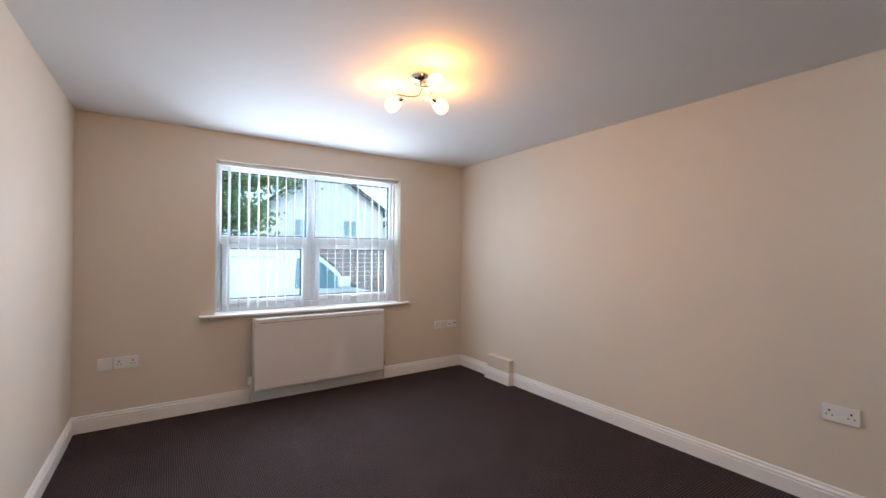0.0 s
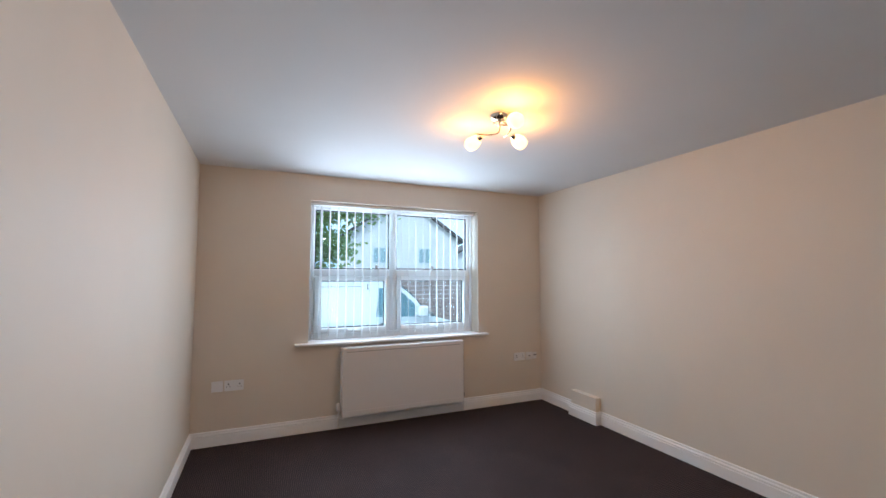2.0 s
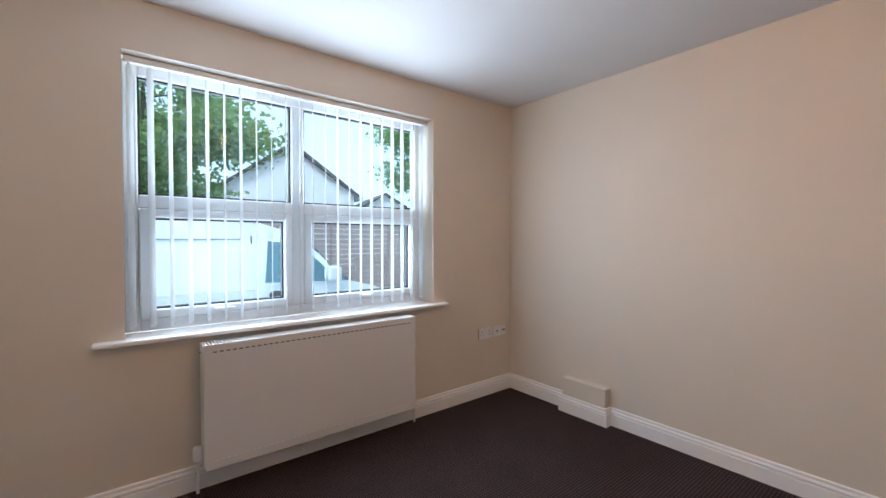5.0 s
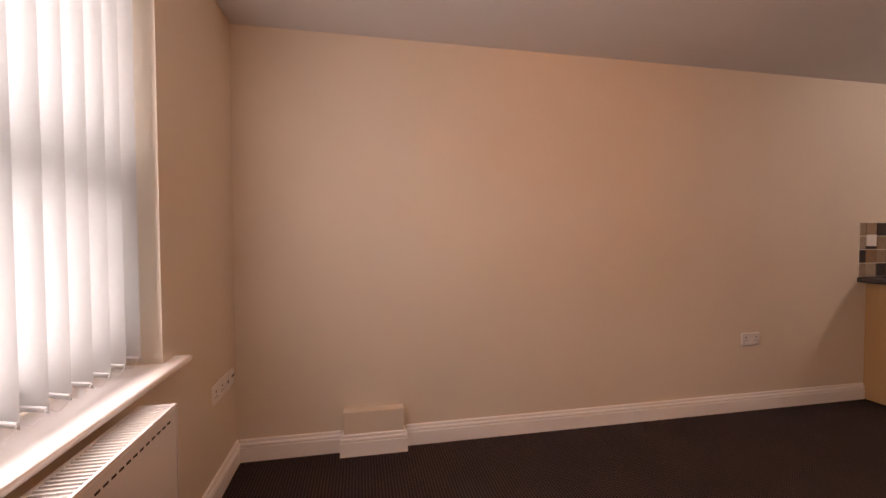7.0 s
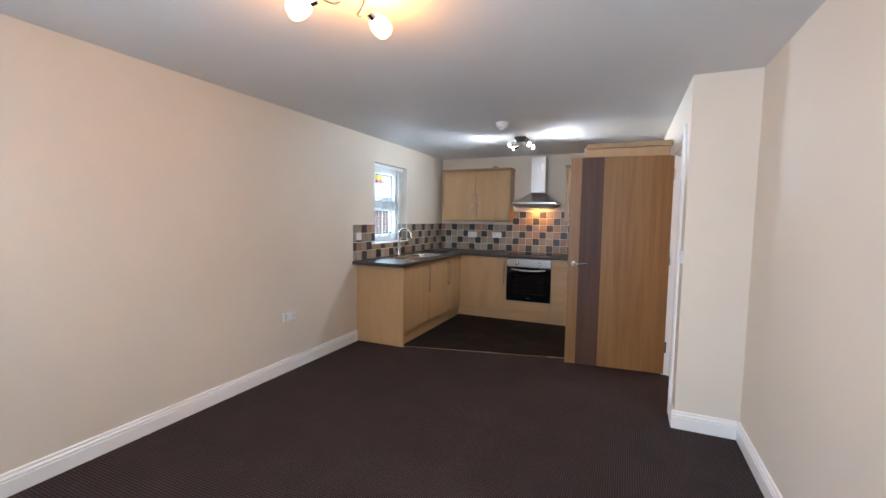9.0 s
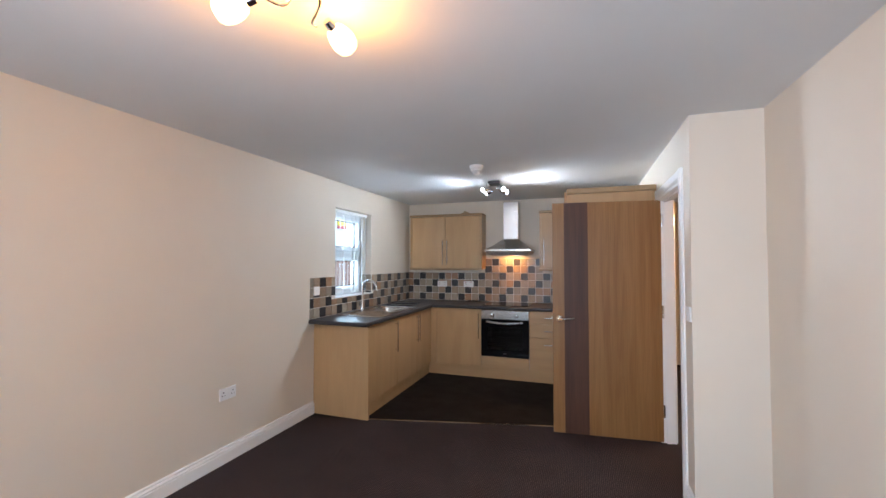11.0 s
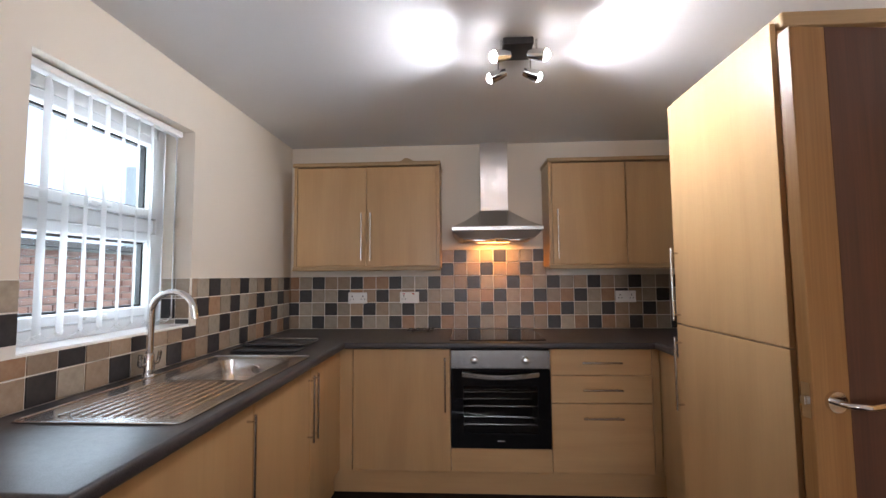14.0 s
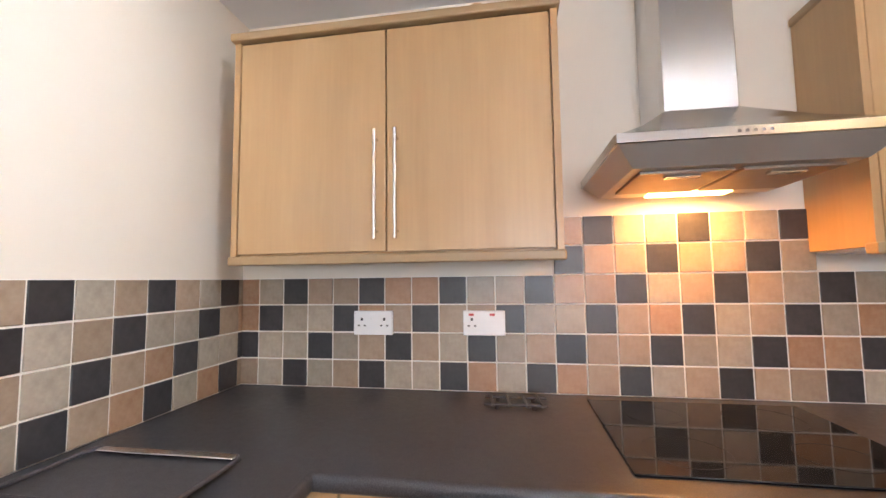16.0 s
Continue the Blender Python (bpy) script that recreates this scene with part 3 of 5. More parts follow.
plate("wall_socket", pose(-4.2495, -6.78, 0.46, 0, 0, 90), 0.146, 0.086, "white double socket in the hall", "socket", double)

# ---- ceiling light with three glass shades ----
LC = (-1.70, -1.90)
lightf = thing("ceiling_light", (LC[0], LC[1], H), "chrome three-arm ceiling light with lit frosted glass shades", "ceiling light")
part("ceiling_plate", lathe(bmesh.new(), [(0, H - 0.028), (0.035, H - 0.026), (0.05, H - 0.014), (0.055, H - 0.0005)], 28, Matrix.Translation((LC[0], LC[1], 0))), "chrome", lightf, "", 50)
for tip, bend in (((-1.772, -1.72, 2.235), 0.7), ((-1.73, -2.105, 2.242), 0.7), ((-1.535, -1.85, 2.235), 0.7)):
    t = Vector(tip)
    c = Vector((LC[0], LC[1], H - 0.03))
    out = (t - c)
    out.z = 0
    out.normalize()
    sd = out.cross(Vector((0, 0, 1)))
    base = t - out * 0.055 + Vector((0, 0, 0.006))
    pts = []
    for i in range(13):
        s = i / 12
        pts.append(c.lerp(base, s) + sd * 0.055 * math.sin(s * math.pi * 1.6) + Vector((0, 0, -0.03 * math.sin(s * math.pi))))
    arm = part("arm", tube(bmesh.new(), pts, 0.0045, 8), "chrome", lightf, "", 50)
    mt = Matrix.Translation(t - out * 0.055) @ (out + Vector((0, 0, -0.35))).to_track_quat("Z", "Y").to_matrix().to_4x4()
    part("lamp_holder", lathe(bmesh.new(), [(0, -0.012), (0.014, -0.01), (0.016, 0.018), (0.012, 0.02)], 16, mt), "chrome", arm, "", 40)
    part("glass_shade", lathe(bmesh.new(), [(0.014, 0.016), (0.03, 0.028), (0.040, 0.052), (0.043, 0.078), (0.038, 0.102), (0.028, 0.112), (0.0, 0.114)], 24, mt), "shade_glow", arm, "lit frosted glass tulip shade", 60).visible_shadow = False
    lamp("shade_light", "POINT", tuple(t + out * 0.01 - Vector((0, 0, 0.03))), 4.2, (1.0, 0.40, 0.07), 0.04)

# ---- door, frame and doorway ----
door = thing("door", (0, 0, 0), "open oak veneer door with a dark walnut stripe and chrome lever", "door")
DL = 0.864
part("leaf", bx(0.0, DL, -0.0195, 0.0195, 0.0, 1.97, bevel=0.002), "oak", door)
part("walnut_stripe", bx(DL - 0.293, DL - 0.097, -0.0207, 0.0207, 0.001, 1.969), "walnut", door, "dark walnut inlay stripe")
for s in (1, -1):
    h = part("rose", cyl(bmesh.new(), (DL - 0.055, s * 0.0196, 0.975), (DL - 0.055, s * 0.030, 0.975), 0.026, n=24), "chrome", door, "", 40)
    part("lever", tube(bmesh.new(), [(DL - 0.055, s * 0.03, 0.975), (DL - 0.055, s * 0.058, 0.975), (DL - 0.065, s * 0.066, 0.975), (DL - 0.10, s * 0.068, 0.972), (DL - 0.14, s * 0.066, 0.976), (DL - 0.175, s * 0.064, 0.98)], 0.0085, 10), "chrome", h, "", 50)
part("latch_plate", bx(DL - 0.0005, DL + 0.0015, -0.012, 0.012, 0.93, 1.02), "chrome", door)
part("latch_bolt", bx(DL, DL + 0.012, -0.007, 0.007, 0.965, 0.985), "chrome", door)
for z in (0.2, 1.0, 1.75):
    part("hinge", cyl(bmesh.new(), (-0.006, 0.024, z), (-0.006, 0.024, z + 0.1), 0.007, n=10), "chrome", door)
door.matrix_world = pose(-3.10, -4.7175, 0.008, 0, 0, 5.2)

frame_thing = thing("door_1", (-3.14, -4.31, 0), "white painted door frame with moulded architrave", "door frame")
frame_thing["kind"] = "structure"
b = bmesh.new()
box(b, -3.196, -3.084, DY0, DY0 + 0.028, 0, DZ)
box(b, -3.196, -3.084, DY1 - 0.028, DY1, 0, DZ)
box(b, -3.196, -3.084, DY0 + 0.028, DY1 - 0.028, DZ - 0.028, DZ)
box(b, -3.155, -3.125, DY0 + 0.028, DY0 + 0.04, 0, DZ - 0.028)
box(b, -3.155, -3.125, DY1 - 0.04, DY1 - 0.028, 0, DZ - 0.028)
box(b, -3.155, -3.125, DY0 + 0.04, DY1 - 0.04, DZ - 0.04, DZ - 0.028)
part("lining", b, "white", frame_thing)
AP = [(0, 0), (0.068, 0), (0.068, 0.010), (0.060, 0.014), (0.050, 0.014), (0.045, 0.018), (0.012, 0.020), (0.006, 0.016), (0, 0.012)]
for xf, s in ((-3.09, 1), (-3.19, -1)):
    for y, d in ((DY0 + 0.008, -1), (DY1 - 0.008, 1)):
        b = bmesh.new()
        prism(b, [(xf + s * h, y + d * u) for u, h in AP], 0, DZ + 0.06)
        part("architrave", b, "white", frame_thing)
    b = bmesh.new()
    prism(b, [(xf + s * (h + 0.001), DZ - 0.008 + u) for u, h in AP], DY0 + 0.008, DY1 - 0.008, axis=1)
    part("architrave", b, "white", frame_thing)
bath_frame = thing("door_2", (-4.3, -5.46, 0), "white frame of the open bathroom doorway", "door frame")
bath_frame["kind"] = "structure"
b = bmesh.new()
box(b, -4.354, -4.246, -5.88, -5.85, 0, 2.0)
box(b, -4.354, -4.246, -5.08, -5.05, 0, 2.0)
box(b, -4.354, -4.246, -5.85, -5.08, 1.97, 2.0)
part("lining", b, "white", bath_frame)
for y, d in ((-5.872, -1), (-5.058, 1)):
    part("architrave", prism(bmesh.new(), [(-4.25 + h, y + d * u) for u, h in AP], 0, 2.05), "white", bath_frame)
part("architrave", prism(bmesh.new(), [(-4.25 + h, 1.99 + u) for u, h in AP], -5.872, -5.058, axis=1), "white", bath_frame)
part("strike_plate", bx(-4.31, -4.29, -5.852, -5.848, 0.95, 1.05), "chrome", bath_frame)

# hall pendant
HP = (-3.72, -5.04)
pend = thing("pendant_lamp", (HP[0], HP[1], H), "lit woven dome pendant lamp on a cord in the hall", "pendant lamp")
part("cord", cyl(bmesh.new(), (HP[0], HP[1], 2.045), (HP[0], HP[1], H), 0.004, n=8), "plastic", pend)
part("ceiling_rose", lathe(bmesh.new(), [(0, H - 0.03), (0.03, H - 0.028), (0.045, H)], 20, Matrix.Translation((*HP, 0))), "plastic", pend, "", 40)
b = bmesh.new()
for i in range(13):
    a = i / 12 * math.pi / 2
    r, z = 0.125 * math.cos(a * 0.93), 1.872 + 0.175 * math.sin(a)
    lathe(b, [(r, z - 0.007), (r + 0.004, z), (r, z + 0.007)], 28, Matrix.Translation((*HP, 0)))
for i in range(24):
    a = i / 24 * math.tau
    tube(b, [(HP[0] + 0.125 * math.cos(q * 0.93) * math.cos(a), HP[1] + 0.125 * math.cos(q * 0.93) * math.sin(a), 1.872 + 0.175 * math.sin(q)) for q in [j / 6 * math.pi / 2 for j in range(7)]], 0.0035, 5)
part("woven_shade", b, "hall_glow", pend)["kind"] = "stuff"
part("bulb", lathe(bmesh.new(), [(0, 1.90), (0.02, 1.905), (0.03, 1.93), (0.02, 1.97), (0.012, 2.0), (0.012, 2.06), (0, 2.065)], 16, Matrix.Translation((*HP, 0))), "shade_glow", pend, "", 60)
lamp("hall_light", "POINT", (HP[0], HP[1], 1.875), 16, (1.0, 0.58, 0.22), 0.05)
# added fill without a fitting, brightens the bathroom beyond the hall
lamp("bathroom_fill", "POINT", (-5.0, -5.6, 2.2), 22, (1.0, 0.96, 0.9), 0.1)

bath = thing("bathtub", (-5.3, -5.9, 0), "white panelled bathtub seen through the bathroom doorway", "bathtub")
b = bmesh.new()
box(b, -5.64, -4.95, -7.0, -6.92, 0.5, 0.56, bevel=0.01)
box(b, -5.64, -4.95, -5.38, -5.3, 0.5, 0.56, bevel=0.01)
box(b, -5.64, -5.58, -6.92, -5.38, 0.5, 0.56, bevel=0.01)
box(b, -5.01, -4.95, -6.92, -5.38, 0.5, 0.56, bevel=0.01)
box(b, -5.58, -5.01, -6.92, -5.38, 0.15, 0.2)
part("rim", b, "upvc", bath)
part("bath_panel", bx(-5.0, -4.98, -7.0, -5.3, 0, 0.5), "white", bath)

# ---- kitchen ----
CT = 0.91


def bar_handle(bm, p, q, out, r=0.006):
    """A steel bar between p and q, standing off along out on two posts."""
    p, q, out = Vector(p), Vector(q), Vector(out)
    d = (q - p).normalized()
    tube(bm, [p + out, q + out], r, 10)
    for e in (p + d * 0.025, q - d * 0.025):
        tube(bm, [e, e + out], r * 0.75, 8)
    return bm


def front(parent, face, u0, u1, z0, z1, at, handle=None, name="cabinet_door", mat="maple_z"):
    """A door or drawer front. face: 'y' looks to +y, 'x' to -x, 'w' to +x. handle: ((u, z), (u, z))."""
    g, th = 0.0026, 0.018
    if face == "y":
        bm = bx(u0 + g, u1 - g, at - th, at, z0 + g, z1 - g, bevel=0.0015)
    elif face == "x":
        bm = bx(at, at + th, u0 + g, u1 - g, z0 + g, z1 - g, bevel=0.0015)
    else:
        bm = bx(at - th, at, u0 + g, u1 - g, z0 + g, z1 - g, bevel=0.0015)
    d = part(name, bm, mat, parent)
    if handle:
        (a, e), (c, f) = handle
        if face == "y":
            part("handle", bar_handle(bmesh.new(), (a, at, e), (c, at, f), (0, 0.03, 0)), "steel_z", d, "brushed steel bar handle", 50)
        elif face == "x":
            part("handle", bar_handle(bmesh.new(), (at, a, e), (at, c, f), (-0.03, 0, 0)), "steel_z", d, "brushed steel bar handle", 50)
        else:
            part("handle", bar_handle(bmesh.new(), (at, a, e), (at, c, f), (0.03, 0, 0)), "steel_z", d, "brushed steel bar handle", 50)
    return d


FY, FX, FW = -6.03, -0.588, -2.50   # faces of the back, sink and side runs
DB, DT = 0.145, 0.868
GB = "kitchen base cabinets"
c = thing("base_cabinet", (-0.3, -4.66, 0), "pale maple single-door base cabinet with end panel at the counter end", "cabinet", GB)
part("body", bx(-0.568, -0.02, -4.985, -4.36, 0.13, 0.868), "maple_z", c)
part("end_panel", bx(-0.60, -0.001, -4.358, -4.336, 0.0, 0.868, bevel=0.001), "maple_z", c, "full-height maple end panel")
front(c, "x", -4.99, -4.36, DB, DT, FX, ((-4.945, 0.51), (-4.945, 0.83)))
c = thing("base_cabinet", (-0.3, -5.5, 0), "pale maple double-door base cabinet under the sink", "cabinet", GB)
part("body", bx(-0.568, -0.02, -6.0, -4.99, 0.13, 0.70), "maple_z", c)
front(c, "x", -5.54, -4.99, DB, DT, FX, ((-5.512, 0.51), (-5.512, 0.83)))
front(c, "x", -6.0, -5.54, DB, DT, FX, ((-5.568, 0.51), (-5.568, 0.83)))
c = thing("base_cabinet", (-0.95, -6.3, 0), "pale maple single-door corner base cabinet beside the oven", "cabinet", GB)
part("body", bx(-1.262, -0.02, -6.63, FY - 0.02, 0.13, 0.868), "maple_z", c)
part("corner_post", bx(-0.664, FX + 0.0, FY - 0.018, FY, DB, DT), "maple_z", c)
part("corner_post", bx(FX, FX + 0.018, FY, -6.0, DB, DT), "maple_z", c)
front(c, "y", -1.264, -0.666, DB, DT, FY, ((-1.232, 0.50), (-1.232, 0.82)))
c = thing("drawer_unit", (-2.16, -6.3, 0), "pale maple three-drawer base unit with bar handles", "drawer unit", GB)
part("body", bx(-2.456, -1.863, -6.63, FY - 0.02, 0.13, 0.868), "maple_x", c)
for z0, z1, hz in ((0.712, DT, 0.79), (0.549, 0.712, 0.632), (DB, 0.549, 0.468)):
    front(c, "y", -2.456, -1.863, z0, z1, FY, ((-2.275, hz), (-2.045, hz)), "drawer_front", "maple_x")
c = thing("base_cabinet", (-2.8, -5.85, 0), "pale maple base cabinet between drawers and tall unit", "cabinet", GB)
part("body", bx(-3.085, -2.52, -6.63, -5.50, 0.13, 0.868), "maple_z", c)
part("corner_post", bx(FW, -2.458, FY - 0.018, FY, DB, DT), "maple_z", c)
front(c, "w", -6.02, -5.50, DB, DT, FW)
# plinths
structure("trim_plinth_1", bx(-0.548, -0.53, -6.05, -4.36, 0.0, 0.135), "maple_x", "pale maple plinth")
structure("trim_plinth_2", bx(-2.53, -0.53, -6.088, -6.07, 0.0, 0.135), "maple_x", "pale maple plinth")
structure("trim_plinth_3", bx(-2.548, -2.53, -6.088, -5.50, 0.0, 0.135), "maple_x", "pale maple plinth")

# oven built under the hob
ov = thing("oven", (-1.563, -6.3, 0.15), "built-in steel and black glass electric oven", "oven")
OX0, OX1 = -1.861, -1.266
part("control_panel", bx(OX0, OX1, FY - 0.03, FY + 0.008, 0.752, 0.862, bevel=0.002), "steel", ov)
for x in (-1.41, -1.715):
    k = part("knob", lathe(bmesh.new(), [(0.0, 0.032), (0.017, 0.03), (0.02, 0.024), (0.021, 0.0), (0.024, -0.002), (0.024, -0.004)], 22, pose(x, FY + 0.012, 0.802, -90)), "steel", ov, "", 40)
    part("pointer", bx(x - 0.001, x + 0.001, FY + 0.043, FY + 0.0445, 0.806, 0.818), "slot", k)
for x in (-1.41, -1.715, -1.78):
    part("printed_mark", bx(x - 0.003, x + 0.003, FY + 0.008, FY + 0.0086, 0.838, 0.842), "mark", ov)
b = bmesh.new()
box(b, OX0, OX0 + 0.075, FY - 0.02, FY + 0.006, 0.285, 0.748)
box(b, OX1 - 0.075, OX1, FY - 0.02, FY + 0.006, 0.285, 0.748)
box(b, OX0 + 0.075, OX1 - 0.075, FY - 0.02, FY + 0.006, 0.65, 0.748)
box(b, OX0 + 0.075, OX1 - 0.075, FY - 0.02, FY + 0.006, 0.285, 0.37)
dr = part("oven_door", b, "hobglass", ov, "black glass oven door")
part("door_window", bx(OX0 + 0.074, OX1 - 0.074, FY - 0.004, FY + 0.004, 0.369, 0.651), "ovenglass", dr, "smoked glass window")
b = bmesh.new()
n = 16
for i in range(n):
    u0, u1 = i / n, (i + 1) / n
    f = lambda u: (OX0 + 0.07 + u * (OX1 - OX0 - 0.14), FY + 0.028 + 0.018 * math.sin(u * math.pi), 0.722 - 0.014 * math.sin(u * math.pi))
    p, q = f(u0), f(u1)
    vs = [b.verts.new((x, y + dy, z + dz)) for x, y, z in (p, q) for dy, dz in ((0, -0.013), (0.010, -0.010), (0.010, 0.010), (0, 0.013))]
    for j in range(4):
        k2 = (j + 1) % 4
        b.faces.new((vs[j], vs[k2], vs[4 + k2], vs[4 + j]))
bmesh.ops.remove_doubles(b, verts=b.verts, dist=0.0001)
for x in (OX0 + 0.075, OX1 - 0.095):
    box(b, x, x + 0.02, FY + 0.004, FY + 0.032, 0.714, 0.73)
part("door_handle", b, "steel", dr, "curved steel bar", 60)
part("name_bar", bx(-1.585, -1.54, FY + 0.006, FY + 0.0066, 0.325, 0.331), "mark", dr)
b = bmesh.new()
box(b, OX0 + 0.02, OX1 - 0.02, -6.52, -6.51, 0.30, 0.74)
for x in (OX0 + 0.03, OX1 - 0.035):
    box(b, x, x + 0.005, -6.51, FY - 0.03, 0.30, 0.74)
box(b, OX0 + 0.02, OX1 - 0.02, -6.51, FY - 0.03, 0.30, 0.305)
box(b, OX0 + 0.02, OX1 - 0.02, -6.51, FY - 0.03, 0.735, 0.74)
part("cavity", b, "cavity", ov)
for z in (0.405, 0.45, 0.515, 0.60):
    b = bmesh.new()
    for y in (FY - 0.05, FY - 0.42):
        tube(b, [(OX0 + 0.04, y, z), (OX1 - 0.04, y, z)], 0.005, 6)
    for i in range(18):
        x = OX0 + 0.05 + i * 0.029
        tube(b, [(x, FY - 0.05, z), (x, FY - 0.42, z)], 0.002, 5)
    part("rack", b, "chrome", ov, "wire oven shelf")
part("lower_panel", bx(OX0, OX1, FY - 0.018, FY, DB, 0.280, bevel=0.001), "maple_x", ov, "pale maple strip under the oven door")

# worktop, one L-shaped to U-shaped sheet with the sink cut out
SX0, SX1, SY0, SY1 = -0.575, -0.085, -5.565, -4.615
BX0, BX1, BY0, BY1 = -0.50, -0.17, -5.50, -5.09
E1 = -0.625
b = bmesh.new()
gx, gy = [-3.089, -2.465, E1, BX0 - 0.02, BX1 + 0.02, -0.001], [-6.649, -5.999, BY0 - 0.02, -5.50, BY1 + 0.02, -4.251]
gy[2], gy[3] = sorted(gy[2:4])
grid = {}
for i in range(5):
    for j in range(5):
        ym, xm = (gy[j] + gy[j + 1]) / 2, (gx[i] + gx[i + 1]) / 2
        hole = BX0 - 0.02 < xm < BX1 + 0.02 and BY0 - 0.02 < ym < BY1 + 0.02
        if hole or not (ym < -5.999 or xm > E1 or (xm < -2.465 and ym < -5.50)):
            continue
        vs = []
        for key in ((i, j), (i + 1, j), (i + 1, j + 1), (i, j + 1)):
            if key not in grid:
                grid[key] = b.verts.new((gx[key[0]], gy[key[1]], CT))
            vs.append(grid[key])
        b.faces.new(vs)
ex = bmesh.ops.extrude_face_region(b, geom=b.faces[:])
bmesh.ops.translate(b, vec=(0, 0, -0.04), verts=[v for v in ex["geom"] if isinstance(v, bmesh.types.BMVert)])
bmesh.ops.recalc_face_normals(b, faces=b.faces)


def front_edge(e):
    """Top and bottom edges along the open fronts of the worktop."""
    p, q = (v.co for v in e.verts)
    if abs(p.z - q.z) > 1e-4 or len(e.link_faces) != 2 or e.calc_face_angle() < 1:
        return False
    on = lambda k, v: abs(p[k] - v) < 1e-4 and abs(q[k] - v) < 1e-4
    return on(1, -4.251) or on(0, E1) or on(1, -5.999) or on(0, -2.465)


bmesh.ops.bevel(b, geom=[e for e in b.edges if front_edge(e)], offset=0.014, segments=4, profile=0.5, affect="EDGES")
single("worktop", b, "worktop", "dark charcoal laminate worktop with rolled front edge", "worktop", smooth=35)

def rounded(x0, x1, y0, y1, r, n=6):
    pts = []
    for cx, cy, a0 in ((x1 - r, y1 - r, 0), (x0 + r, y1 - r, 90), (x0 + r, y0 + r, 180), (x1 - r, y0 + r, 270)):
        pts += [(cx + r * math.cos(radians(a0 + 90 * i / n)), cy + r * math.sin(radians(a0 + 90 * i / n))) for i in range(n + 1)]
    return pts


# sink
sk = thing("kitchen_sink", (-0.33, -5.1, CT), "stainless steel sink with ribbed drainer set in the worktop", "sink")
b = bmesh.new()
zs = CT + 0.0035
ox, oy = [SX0, BX0, BX1, SX1], [SY0, BY0, BY1, SY1]
vv = [[b.verts.new((x, y, zs)) for y in oy] for x in ox]
for i in range(3):
    for j in range(3):
        if (i, j) != (1, 1):
            b.faces.new((vv[i][j], vv[i + 1][j], vv[i + 1][j + 1], vv[i][j + 1]))
ex = bmesh.ops.extrude_face_region(b, geom=b.faces[:])
bmesh.ops.translate(b, vec=(0, 0, CT - zs), verts=[v for v in ex["geom"] if isinstance(v, bmesh.types.BMVert)])
part("sink_deck", b, "steel", sk, "", 40)
loop = rounded(SX0, SX1, SY0, SY1, 0.025)
part("rim_bead", tube(bmesh.new(), [(*p, zs) for p in loop + loop[:1]], 0.0042, 8), "steel", sk, "", 50)
b = bmesh.new()


prev = None
for inset, z, r in ((-0.012, zs + 0.0005, 0.06), (0.0, zs - 0.004, 0.06), (0.008, CT - 0.05, 0.06), (0.015, CT - 0.14, 0.06), (0.04, CT - 0.165, 0.05)):
    ring = [b.verts.new((x, y, z)) for x, y in rounded(BX0 + inset, BX1 - inset, BY0 + inset, BY1 - inset, r)]
    if prev:
        for i in range(len(ring)):
            j = (i + 1) % len(ring)
            b.faces.new((prev[i], prev[j], ring[j], ring[i]))
    prev = ring
b.faces.new(prev)
part("bowl", b, "steel", sk, "", 50)
part("waste", lathe(bmesh.new(), [(0.0, 0.004), (0.03, 0.004), (0.04, 0.001), (0.043, 0.0)], 20, Matrix.Translation(((BX0 + BX1) / 2, (BY0 + BY1) / 2, CT - 0.165))), "chrome", sk, "", 40)
part("overflow", lathe(bmesh.new(), [(0.0, 0.004), (0.018, 0.004), (0.021, 0.0)], 16, pose((BX0 + BX1) / 2, BY0 + 0.012, CT - 0.045, -90)), "chrome", sk, "", 40)
b = bmesh.new()
for i in range(11):
    x = SX0 + 0.06 + i * 0.034
    tube(b, [(x, BY1 + 0.05, zs - 0.001), (x, SY1 - 0.05, zs + 0.001)], 0.0045, 8)
part("drainer_ribs", b, "steel", sk, "", 50)
# tap
TX, TY = -0.075, -5.13
tap = thing("kitchen_tap", (TX, TY, CT), "chrome swan-neck mixer tap behind the sink", "tap")
part("tap_base", lathe(bmesh.new(), [(0.026, 0.0), (0.026, 0.006), (0.02, 0.012), (0.019, 0.085), (0.014, 0.095), (0.0, 0.096)], 20, Matrix.Translation((TX, TY, CT + 0.003))), "chrome", tap, "", 40)
pts = [(TX, TY, CT + 0.09), (TX, TY, CT + 0.25)] + [(TX - 0.085 + 0.085 * math.cos(a), TY - 0.01 * (1 - math.cos(a)), CT + 0.26 + 0.085 * math.sin(a)) for a in [radians(10 + 17 * i) for i in range(10)]] + [(TX - 0.175, TY - 0.02, CT + 0.235)]
part("spout", tube(bmesh.new(), pts, 0.0135, 14), "chrome", tap, "", 60)
for s in (1, -1):
    part("tap_lever", tube(bmesh.new(), [(TX, TY + s * 0.015, CT + 0.055), (TX, TY + s * 0.045, CT + 0.055), (TX, TY + s * 0.05, CT + 0.06), (TX - 0.005, TY + s * 0.052, CT + 0.10)], 0.008, 10), "chrome", tap, "", 50)

